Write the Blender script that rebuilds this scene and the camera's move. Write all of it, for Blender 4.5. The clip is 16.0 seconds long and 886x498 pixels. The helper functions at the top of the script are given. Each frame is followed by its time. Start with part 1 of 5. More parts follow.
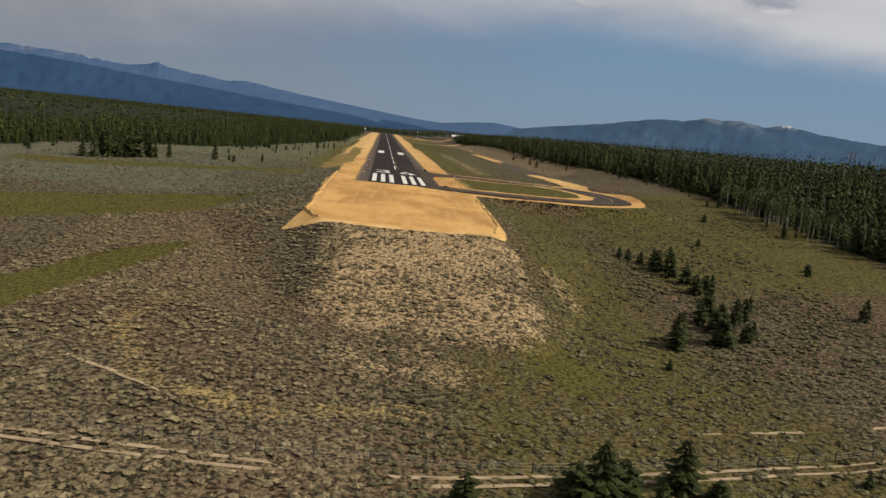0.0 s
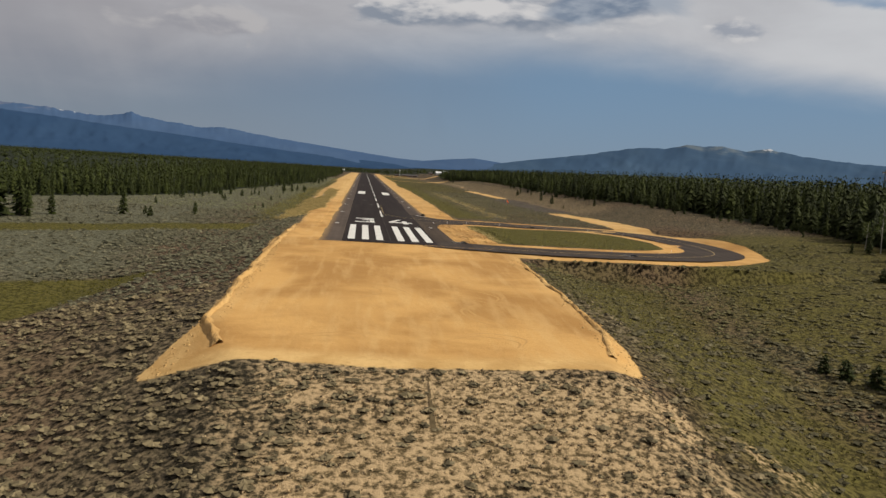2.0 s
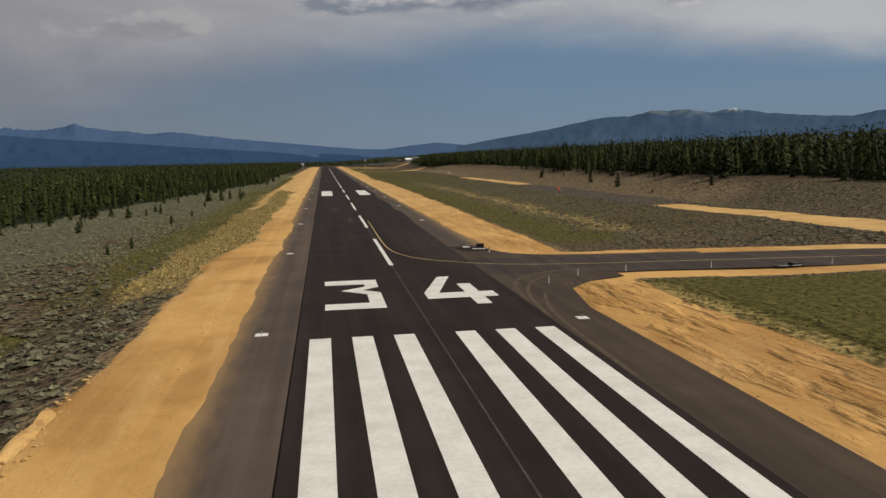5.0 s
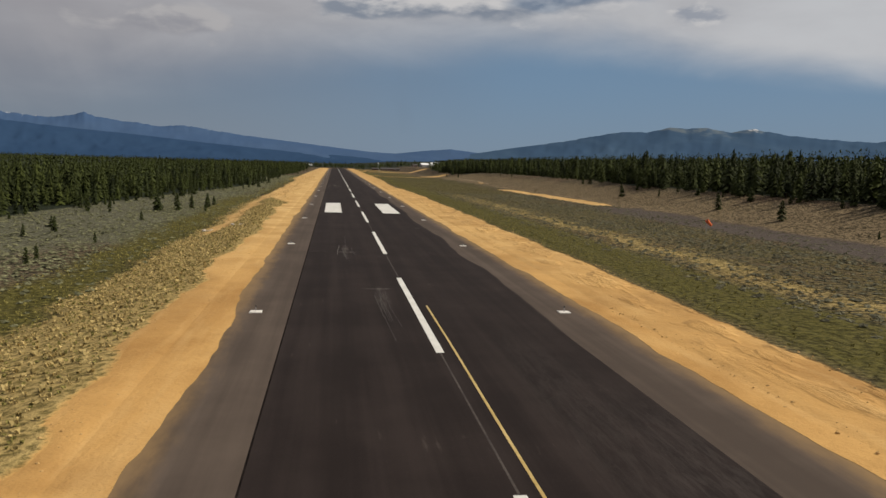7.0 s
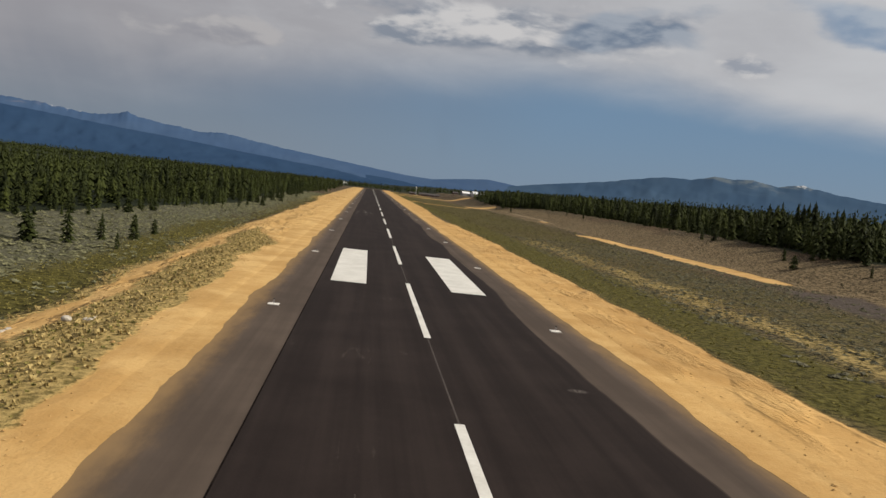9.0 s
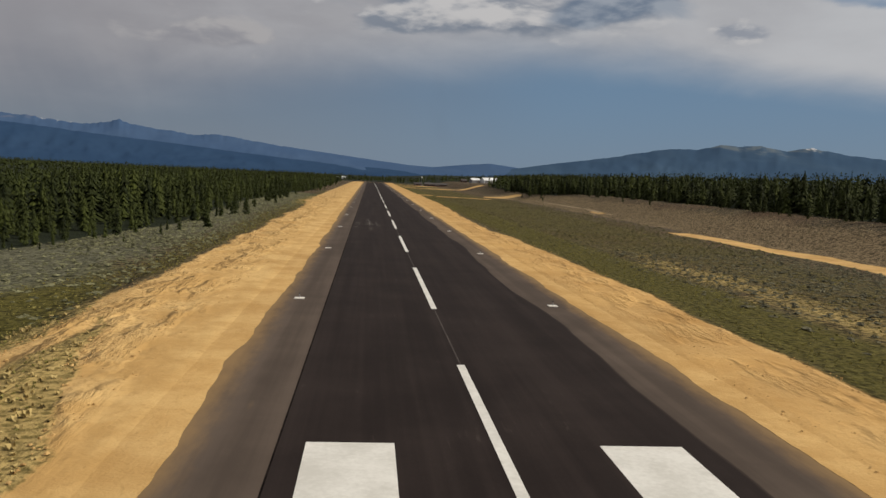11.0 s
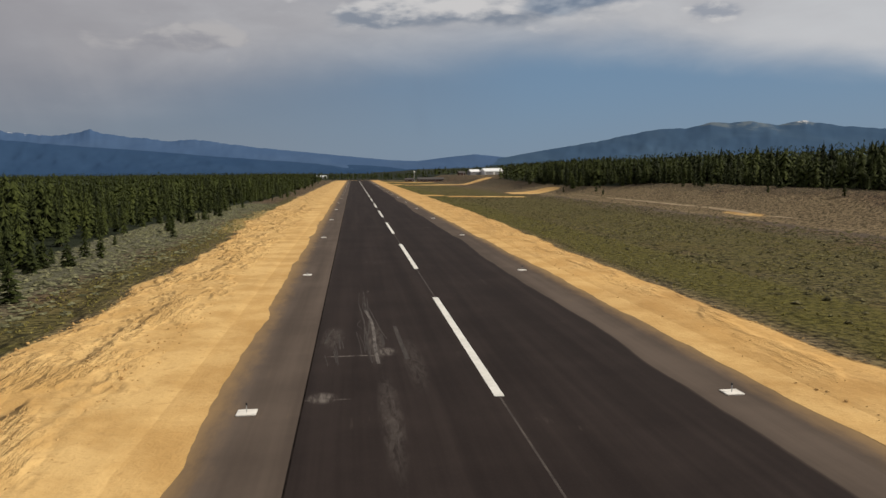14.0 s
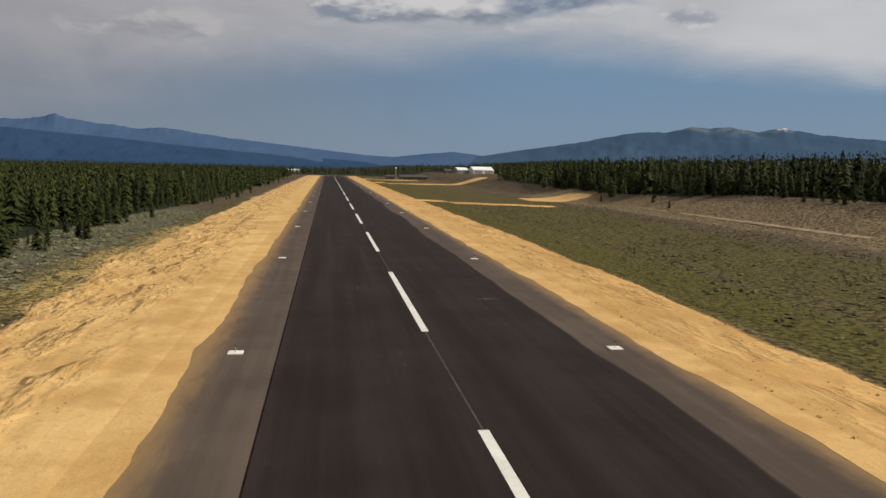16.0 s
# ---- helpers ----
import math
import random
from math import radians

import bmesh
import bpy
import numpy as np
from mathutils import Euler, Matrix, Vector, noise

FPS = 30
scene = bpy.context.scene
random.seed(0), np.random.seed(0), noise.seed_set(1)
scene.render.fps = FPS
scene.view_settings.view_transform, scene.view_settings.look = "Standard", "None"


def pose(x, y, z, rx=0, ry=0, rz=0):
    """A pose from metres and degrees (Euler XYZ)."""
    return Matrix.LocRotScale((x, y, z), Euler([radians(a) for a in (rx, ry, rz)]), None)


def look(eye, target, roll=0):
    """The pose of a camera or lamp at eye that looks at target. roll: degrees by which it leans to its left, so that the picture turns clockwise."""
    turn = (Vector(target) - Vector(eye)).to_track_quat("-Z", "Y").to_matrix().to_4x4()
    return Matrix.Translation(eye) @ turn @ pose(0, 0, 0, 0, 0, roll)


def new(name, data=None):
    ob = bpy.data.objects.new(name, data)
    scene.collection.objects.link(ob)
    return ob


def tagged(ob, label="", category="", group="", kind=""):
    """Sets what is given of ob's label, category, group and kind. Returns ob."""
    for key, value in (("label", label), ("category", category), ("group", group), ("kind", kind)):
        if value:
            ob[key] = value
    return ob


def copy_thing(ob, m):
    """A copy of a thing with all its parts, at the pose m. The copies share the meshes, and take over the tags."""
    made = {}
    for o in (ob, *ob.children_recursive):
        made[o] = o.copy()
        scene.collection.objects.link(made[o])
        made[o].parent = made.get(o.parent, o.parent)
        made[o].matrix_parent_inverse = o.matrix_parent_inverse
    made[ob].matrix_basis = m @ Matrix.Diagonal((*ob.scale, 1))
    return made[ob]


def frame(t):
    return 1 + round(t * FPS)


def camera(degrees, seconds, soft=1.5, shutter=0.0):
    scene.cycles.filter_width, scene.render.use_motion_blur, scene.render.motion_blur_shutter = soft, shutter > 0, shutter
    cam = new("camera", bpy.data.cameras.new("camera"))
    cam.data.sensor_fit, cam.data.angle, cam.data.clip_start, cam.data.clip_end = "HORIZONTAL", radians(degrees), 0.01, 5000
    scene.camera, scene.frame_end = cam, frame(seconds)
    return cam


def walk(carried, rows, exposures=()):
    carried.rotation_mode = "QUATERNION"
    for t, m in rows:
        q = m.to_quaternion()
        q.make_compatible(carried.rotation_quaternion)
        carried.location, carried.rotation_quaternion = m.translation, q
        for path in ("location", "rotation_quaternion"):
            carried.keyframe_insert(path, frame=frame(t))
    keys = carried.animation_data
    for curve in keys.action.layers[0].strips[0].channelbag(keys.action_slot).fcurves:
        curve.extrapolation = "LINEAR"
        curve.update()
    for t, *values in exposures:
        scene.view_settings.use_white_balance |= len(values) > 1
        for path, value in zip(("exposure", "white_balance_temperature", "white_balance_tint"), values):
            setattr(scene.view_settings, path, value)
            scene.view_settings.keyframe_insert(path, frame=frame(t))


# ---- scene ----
cam = camera(59.7, 16.0)
PATH = [
    (0, pose(-5.44, -205.69, 14.86, 81.31, -6.06, -4.36)),
    (0.5, pose(-5.22, -186.62, 13.72, 82.45, -5.57, -4.77)),
    (1, pose(-5.16, -167.26, 12.99, 83.58, -4.79, -5.17)),
    (1.5, pose(-5.13, -148.09, 12.80, 84.22, -4.21, -5.43)),
    (2, pose(-5.19, -129.40, 12.27, 84.20, -3.63, -5.85)),
    (2.5, pose(-5.42, -110.14, 12.36, 83.59, -3.47, -6.34)),
    (3, pose(-5.49, -90.89, 12.18, 82.89, -3.31, -6.63)),
    (5.5, pose(-6.13, 7.22, 10.00, 83.36, 1.67, -8.92)),
    (6, pose(-5.72, 26.77, 9.92, 83.47, 1.37, -8.83)),
    (6.5, pose(-5.64, 46.17, 9.60, 83.56, -0.17, -8.47)),
    (7, pose(-5.42, 65.48, 9.43, 83.74, -1.64, -8.00)),
    (7.5, pose(-5.11, 84.62, 9.24, 84.06, -2.81, -7.46)),
    (8, pose(-4.84, 103.71, 9.36, 84.67, -4.31, -6.85)),
    (8.5, pose(-4.60, 122.49, 9.18, 85.40, -6.35, -6.03)),
    (9, pose(-4.46, 141.08, 9.03, 85.63, -6.56, -5.41)),
    (11.5, pose(-5.27, 233.70, 9.81, 84.56, -1.98, -5.48)),
    (12, pose(-5.43, 252.15, 9.39, 84.68, -1.58, -5.58)),
    (12.5, pose(-5.62, 270.65, 9.20, 84.86, -1.05, -5.92)),
    (13, pose(-5.71, 288.85, 9.27, 84.86, -0.99, -6.41)),
    (13.5, pose(-5.75, 306.94, 9.30, 84.64, -0.47, -6.68)),
    (14, pose(-5.82, 324.89, 9.28, 84.21, 0.44, -6.62)),
    (14.5, pose(-5.78, 343.19, 9.56, 83.78, 0.98, -6.76)),
    (15, pose(-5.77, 361.19, 9.63, 83.66, 0.53, -7.25)),
    (15.5, pose(-5.68, 378.80, 9.54, 83.70, -0.47, -7.94)),
    (16, pose(-5.62, 396.25, 9.39, 84.02, -1.32, -8.45)),
]
walk(cam, PATH, [(0, 0.06), (1.5, 0.04), (3, -0.05), (5.5, -0.26), (7, -0.1), (9, -0.05), (11.5, -0.24), (12.5, -0.12), (16, -0.02)])

SIZE = 0.69  # the plan below is drawn in units of this many metres

# ---- world, sun ----
SUN_EL, SUN_AZ = radians(42), radians(104)  # azimuth clockwise from the strip's direction (+y)
world = bpy.data.worlds.new("sky")
scene.world = world
world.use_nodes = True
wn, wl = world.node_tree.nodes, world.node_tree.links
wn.clear()


def link_value(tree, sock, value):
    if isinstance(value, (int, float)):
        sock.default_value = value
    elif isinstance(value, (tuple, list)):
        sock.default_value = value
    else:
        tree.links.new(value, sock)


def math_node(tree, op, a, b=0.0, c=None, clamp=False):
    nd = tree.nodes.new("ShaderNodeMath")
    nd.operation, nd.use_clamp = op, clamp
    link_value(tree, nd.inputs[0], a)
    link_value(tree, nd.inputs[1], b)
    if c is not None:
        link_value(tree, nd.inputs[2], c)
    return nd.outputs[0]


def step_node(tree, value, lo, hi, out_lo=0.0, out_hi=1.0):
    nd = tree.nodes.new("ShaderNodeMapRange")
    nd.interpolation_type = "SMOOTHSTEP"
    link_value(tree, nd.inputs[0], value)
    for k, v in zip((1, 2, 3, 4), (lo, hi, out_lo, out_hi)):
        link_value(tree, nd.inputs[k], v)
    return nd.outputs[0]


def mix_node(tree, fac, a, b):
    nd = tree.nodes.new("ShaderNodeMix")
    nd.data_type = "RGBA"
    link_value(tree, nd.inputs[0], fac)
    link_value(tree, nd.inputs[6], a if not isinstance(a, tuple) else (*a, 1.0)[:4])
    link_value(tree, nd.inputs[7], b if not isinstance(b, tuple) else (*b, 1.0)[:4])
    return nd.outputs[2]


def noise_node(tree, vector, scale, detail=4.0, rough=0.55, distort=0.0):
    nd = tree.nodes.new("ShaderNodeTexNoise")
    nd.inputs["Scale"].default_value = scale
    nd.inputs["Detail"].default_value = detail
    nd.inputs["Roughness"].default_value = rough
    nd.inputs["Distortion"].default_value = distort
    if vector is not None:
        tree.links.new(vector, nd.inputs["Vector"])
    return nd.outputs[0]


wt = world.node_tree
sky = wn.new("ShaderNodeTexSky")
sky.sky_type = "NISHITA"
sky.sun_disc = False
sky.sun_elevation, sky.sun_rotation = SUN_EL, SUN_AZ
sky.altitude, sky.air_density, sky.dust_density, sky.ozone_density = 1500, 1.0, 1.4, 1.0
coord = wn.new("ShaderNodeTexCoord").outputs["Generated"]
sep = wn.new("ShaderNodeSeparateXYZ")
wl.new(coord, sep.inputs[0])
dx, dy, dz = sep.outputs
comb = wn.new("ShaderNodeCombineXYZ")
wl.new(dx, comb.inputs[0])
wl.new(dy, comb.inputs[1])
wl.new(math_node(wt, "MULTIPLY", dz, 2.6), comb.inputs[2])
deck = comb.outputs[0]
big = noise_node(wt, deck, 2.6, 4.0, 0.5, 0.2)
soft = noise_node(wt, deck, 6.0, 5.0, 0.55, 0.3)
clear_sky = wn.new("ShaderNodeVectorMath")
clear_sky.operation = "SCALE"
wl.new(sky.outputs[0], clear_sky.inputs[0])
clear_sky.inputs["Scale"].default_value = 0.07
side = math_node(wt, "MINIMUM", math_node(wt, "MAXIMUM", dx, -0.6), 0.6)
# blue air low down, greyer to the west, where rain falls
low = mix_node(wt, step_node(wt, math_node(wt, "ADD", side, math_node(wt, "MULTIPLY", math_node(wt, "SUBTRACT", big, 0.5), 0.25)), -0.45, 0.30), (0.170, 0.188, 0.232), (0.160, 0.258, 0.385))
base = mix_node(wt, 0.85, clear_sky.outputs[0], low)
pale_rim = step_node(wt, dz, 0.0, 0.12, 0.45, 0.0)
base = mix_node(wt, pale_rim, base, (0.215, 0.272, 0.345))
# a veil of cloud above it, ragged and soft to the west, clean-edged to the east
edge = math_node(wt, "ADD", dz, math_node(wt, "MULTIPLY", math_node(wt, "SUBTRACT", big, 0.5), 0.05))
edge = math_node(wt, "ADD", edge, math_node(wt, "MULTIPLY", math_node(wt, "SUBTRACT", soft, 0.5), 0.035))
foot = math_node(wt, "ADD", 0.082, math_node(wt, "MULTIPLY", side, 0.12))
foot = math_node(wt, "SUBTRACT", foot, math_node(wt, "MULTIPLY", math_node(wt, "MAXIMUM", math_node(wt, "SUBTRACT", side, 0.33), 0.0), 0.27))
fade = step_node(wt, side, 0.05, 0.5, 0.110, 0.050)
veil = step_node(wt, math_node(wt, "DIVIDE", math_node(wt, "SUBTRACT", edge, foot), fade), 0.0, 1.0)
bright = mix_node(wt, step_node(wt, math_node(wt, "ADD", math_node(wt, "MULTIPLY", soft, 0.55), math_node(wt, "MULTIPLY", side, 0.5)), -0.02, 0.72), (0.325, 0.317, 0.337), (0.57, 0.575, 0.59))
col = mix_node(wt, math_node(wt, "MULTIPLY", veil, 0.95), base, bright)
# shafts of falling rain
shaft_at = wn.new("ShaderNodeCombineXYZ")
wl.new(math_node(wt, "ADD", math_node(wt, "MULTIPLY", dx, 5.0), math_node(wt, "MULTIPLY", dz, 1.2)), shaft_at.inputs[0])
wl.new(math_node(wt, "MULTIPLY", dz, 1.5), shaft_at.inputs[2])
shaft = noise_node(wt, shaft_at.outputs[0], 1.6, 4.0, 0.5)
shaft = math_node(wt, "MULTIPLY", step_node(wt, shaft, 0.46, 0.66), math_node(wt, "MULTIPLY", step_node(wt, dz, 0.02, 0.07), step_node(wt, dz, 0.19, 0.10)))
shaft = math_node(wt, "MULTIPLY", shaft, step_node(wt, dx, 0.25, -0.05, 0.0, 0.22))
col = mix_node(wt, shaft, col, (0.135, 0.17, 0.225))


def billows(col, cx, cz, wide, tall, dim, lit, seed, scale=8.0, cover=0.95, ragged=2.4, slope=0.0):
    """A heap of cloud ahead of the strip: lit towards the sun, grey on its underside."""
    at = wn.new("ShaderNodeVectorMath")
    at.operation = "ADD"
    wl.new(deck, at.inputs[0])
    at.inputs[1].default_value = (seed, seed * 0.7, 0)
    sunward = wn.new("ShaderNodeVectorMath")
    sunward.operation = "ADD"
    wl.new(at.outputs[0], sunward.inputs[0])
    sunward.inputs[1].default_value = (0.022, 0.0, 0.040)
    sx = math_node(wt, "DIVIDE", math_node(wt, "SUBTRACT", dx, cx), wide)
    mid = math_node(wt, "ADD", cz, math_node(wt, "MULTIPLY", math_node(wt, "SUBTRACT", dx, cx), slope))
    sz = math_node(wt, "DIVIDE", math_node(wt, "SUBTRACT", dz, mid), tall)
    q = math_node(wt, "SQRT", math_node(wt, "ADD", math_node(wt, "MULTIPLY", sx, sx), math_node(wt, "MULTIPLY", sz, sz)))
    lobe = noise_node(wt, at.outputs[0], scale, 6.0, 0.52, 0.25)
    ahead = noise_node(wt, sunward.outputs[0], scale, 6.0, 0.52, 0.25)
    k = math_node(wt, "ADD", math_node(wt, "SUBTRACT", 1.0, q), math_node(wt, "MULTIPLY", math_node(wt, "SUBTRACT", lobe, 0.5), ragged))
    k = math_node(wt, "MULTIPLY", step_node(wt, k, 0.0, 0.55), step_node(wt, dy, 0.1, 0.3))
    glow = math_node(wt, "MULTIPLY", math_node(wt, "SUBTRACT", lobe, ahead), 3.2)
    glow = math_node(wt, "ADD", glow, math_node(wt, "MULTIPLY", sz, 0.10))
    shade = mix_node(wt, step_node(wt, glow, -0.45, 0.45), dim, lit)
    return mix_node(wt, math_node(wt, "MULTIPLY", k, cover), col, shade)


col = billows(col, -0.20, 0.158, 0.10, 0.024, (0.285, 0.285, 0.315), (0.46, 0.445, 0.445), 1.5, 14.0, 0.7)
col = billows(col, 0.12, 0.206, 0.20, 0.042, (0.205, 0.240, 0.300), (0.60, 0.59, 0.59), 3.0, 12.0, 0.95, 2.0)
col = billows(col, 0.03, 0.190, 0.10, 0.020, (0.225, 0.258, 0.315), (0.58, 0.57, 0.57), 14.0, 17.0, 0.9, 2.2)
col = billows(col, 0.285, 0.214, 0.105, 0.030, (0.150, 0.200, 0.280), (0.330, 0.370, 0.430), 5.0, 14.0, 0.95, 1.7, 0.10)
col = billows(col, 0.425, 0.184, 0.034, 0.014, (0.270, 0.300, 0.360), (0.60, 0.59, 0.59), 8.0, 20.0, 0.75)
col = billows(col, 0.55, 0.225, 0.11, 0.030, (0.180, 0.270, 0.400), (0.36, 0.42, 0.50), 11.0, 10.0, 0.8, 2.0, -0.15)
bg = wn.new("ShaderNodeBackground")
wl.new(col, bg.inputs[0])
bg.inputs[1].default_value = 1.0
wo = wn.new("ShaderNodeOutputWorld")
wl.new(bg.outputs[0], wo.inputs[0])

sun = new("sun", bpy.data.lights.new("sun", "SUN"))
sun.data.energy, sun.data.angle, sun.data.color = 4.0, radians(0.8), (1.0, 0.91, 0.76)
sun.matrix_world = look((0, 0, 0), (-math.sin(SUN_AZ) * math.cos(SUN_EL), -math.cos(SUN_AZ) * math.cos(SUN_EL), -math.sin(SUN_EL)))


# ---- materials ----
def material(name, rough=0.9, spec=0.2):
    mat = bpy.data.materials.new(name)
    mat.use_nodes = True
    tree = mat.node_tree
    bsdf = tree.nodes["Principled BSDF"]
    bsdf.inputs["Roughness"].default_value = rough
    bsdf.inputs["Specular IOR Level"].default_value = spec
    geo = stretched(tree, tree.nodes.new("ShaderNodeNewGeometry").outputs["Position"], 1 / SIZE, 1 / SIZE, 1 / SIZE)
    return mat, tree, bsdf, geo


def attribute(tree, name):
    nd = tree.nodes.new("ShaderNodeAttribute")
    nd.attribute_name = name
    return nd.outputs["Fac"]


def bump(tree, bsdf, value, strength, distance):
    nd = tree.nodes.new("ShaderNodeBump")
    nd.inputs["Strength"].default_value, nd.inputs["Distance"].default_value = strength, distance
    tree.links.new(value, nd.inputs["Height"])
    tree.links.new(nd.outputs[0], bsdf.inputs["Normal"])


def stretched(tree, geo, sx, sy, sz):
    nd = tree.nodes.new("ShaderNodeVectorMath")
    nd.operation = "MULTIPLY"
    tree.links.new(geo, nd.inputs[0])
    nd.inputs[1].default_value = (sx, sy, sz)
    return nd.outputs[0]


def island(tree):
    return tree.nodes.new("ShaderNodeNewGeometry").outputs["Random Per Island"]


def two_tone(name, a, b, scale, rough=0.9, spec=0.2, fine=None, bump_at=None, grain=(1, 1, 1)):
    """A surface that wanders between two tones, with finer speckle and relief."""
    mat, tree, bsdf, geo = material(name, rough, spec)
    v = stretched(tree, geo, *grain)
    n = noise_node(tree, v, scale, 5.0, 0.6)
    f = noise_node(tree, geo, fine or scale * 9, 3.0, 0.6)
    k = math_node(tree, "ADD", math_node(tree, "MULTIPLY", n, 0.65), math_node(tree, "MULTIPLY", f, 0.35))
    c = mix_node(tree, step_node(tree, k, 0.33, 0.67), a, b)
    tree.links.new(c, bsdf.inputs["Base Color"])
    if bump_at:
        bump(tree, bsdf, f, bump_at[0], bump_at[1])
    return mat


def ground_material():
    mat, tree, bsdf, geo = material("scrub_ground", 0.95, 0.1)
    n_big = noise_node(tree, geo, 0.022, 4.0, 0.55)
    n_mid = noise_node(tree, geo, 0.16, 4.0, 0.6)
    n_fine = noise_node(tree, geo, 1.3, 4.0, 0.65)
    n_tiny = noise_node(tree, geo, 6.0, 3.0, 0.6)
    ragged = math_node(tree, "SUBTRACT", math_node(tree, "ADD", math_node(tree, "MULTIPLY", n_mid, 0.5), math_node(tree, "MULTIPLY", n_fine, 0.5)), 0.5)

    def zone(name, wander, soft):
        v = math_node(tree, "ADD", attribute(tree, name), math_node(tree, "MULTIPLY", ragged, wander))
        return step_node(tree, v, 0.5 - soft, 0.5 + soft)

    # scrub soil; its near-black end paints in the shade between bushes
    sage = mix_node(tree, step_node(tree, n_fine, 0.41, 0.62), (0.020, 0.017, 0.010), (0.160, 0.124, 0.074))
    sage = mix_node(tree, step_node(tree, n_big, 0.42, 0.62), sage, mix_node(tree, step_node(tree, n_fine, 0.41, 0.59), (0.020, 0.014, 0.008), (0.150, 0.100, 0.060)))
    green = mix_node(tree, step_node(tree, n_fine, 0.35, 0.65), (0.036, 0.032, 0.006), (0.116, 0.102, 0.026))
    straw = mix_node(tree, step_node(tree, n_fine, 0.36, 0.60), (0.090, 0.064, 0.030), (0.43, 0.31, 0.172))
    n_wide = noise_node(tree, geo, 0.045, 4.0, 0.6, 0.4)
    sand = mix_node(tree, step_node(tree, n_wide, 0.36, 0.64), (0.37, 0.200, 0.064), (0.56, 0.328, 0.114))
    streak = noise_node(tree, stretched(tree, geo, 0.5, 0.05, 1.0), 1.0, 4.0, 0.6)
    sand = mix_node(tree, math_node(tree, "MULTIPLY", step_node(tree, streak, 0.45, 0.7), 0.4), sand, (0.60, 0.39, 0.165))
    sand = mix_node(tree, math_node(tree, "MULTIPLY", step_node(tree, n_mid, 0.55, 0.72), 0.3), sand, (0.33, 0.18, 0.06))
    sand = mix_node(tree, math_node(tree, "MULTIPLY", step_node(tree, n_tiny, 0.58, 0.75), 0.4), sand, (0.22, 0.122, 0.045))
    soil = mix_node(tree, step_node(tree, n_fine, 0.38, 0.62), (0.056, 0.042, 0.023), (0.248, 0.184, 0.106))
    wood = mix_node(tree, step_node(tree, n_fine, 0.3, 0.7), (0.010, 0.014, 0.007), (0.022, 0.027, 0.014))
    dark = mix_node(tree, step_node(tree, n_fine, 0.3, 0.7), (0.055, 0.044, 0.038), (0.10, 0.08, 0.067))
    meadow = mix_node(tree, step_node(tree, n_fine, 0.38, 0.62), (0.050, 0.050, 0.031), (0.145, 0.140, 0.092))
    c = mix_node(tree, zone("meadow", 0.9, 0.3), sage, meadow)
    c = mix_node(tree, zone("soil", 1.0, 0.3), c, soil)
    c = mix_node(tree, zone("green", 1.2, 0.35), c, green)
    c = mix_node(tree, zone("straw", 1.7, 0.2), c, straw)
    golden = mix_node(tree, step_node(tree, n_fine, 0.36, 0.60), (0.15, 0.114, 0.038), (0.41, 0.300, 0.118))
    c = mix_node(tree, zone("golden", 1.5, 0.25), c, golden)
    c = mix_node(tree, zone("dark", 0.7, 0.2), c, dark)
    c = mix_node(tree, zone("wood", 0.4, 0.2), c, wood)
    pale = mix_node(tree, step_node(tree, n_mid, 0.35, 0.65), (0.47, 0.292, 0.110), (0.63, 0.425, 0.182))
    pale = mix_node(tree, math_node(tree, "MULTIPLY", step_node(tree, n_fine, 0.55, 0.7), 0.55), pale, (0.38, 0.235, 0.09))
    sand = mix_node(tree, math_node(tree, "MULTIPLY", attribute(tree, "graded"), 0.85), sand, pale)
    n_crumb = noise_node(tree, stretched(tree, geo, 1.0, 0.7, 1.0), 2.4, 5.0, 0.65, 0.5)
    crumbs = math_node(tree, "MULTIPLY", math_node(tree, "MULTIPLY", step_node(tree, n_crumb, 0.50, 0.62), step_node(tree, n_mid, 0.38, 0.58)), math_node(tree, "MINIMUM", attribute(tree, "rough"), 1.0))
    sand = mix_node(tree, math_node(tree, "MULTIPLY", crumbs, 0.62), sand, (0.25, 0.138, 0.046))
    on_sand = zone("sand", 0.8, 0.10)
    c = mix_node(tree, on_sand, c, sand)
    tree.links.new(c, bsdf.inputs["Base Color"])
    windrow = noise_node(tree, stretched(tree, geo, 1.3, 0.16, 1.0), 1.0, 5.0, 0.65, 0.3)
    clumps = step_node(tree, noise_node(tree, stretched(tree, geo, 1.0, 0.4, 1.0), 0.25, 3.0, 0.5), 0.45, 0.6)
    relief = math_node(tree, "ADD", n_fine, math_node(tree, "MULTIPLY", n_tiny, 0.3))
    relief = math_node(tree, "MULTIPLY", relief, step_node(tree, on_sand, 0.0, 1.0, 1.0, 0.3))
    rows = math_node(tree, "MULTIPLY", math_node(tree, "MULTIPLY", windrow, math_node(tree, "MULTIPLY", clumps, 4.2)), attribute(tree, "rough"))
    bump(tree, bsdf, math_node(tree, "ADD", relief, rows), 0.6, 0.4)
    return mat


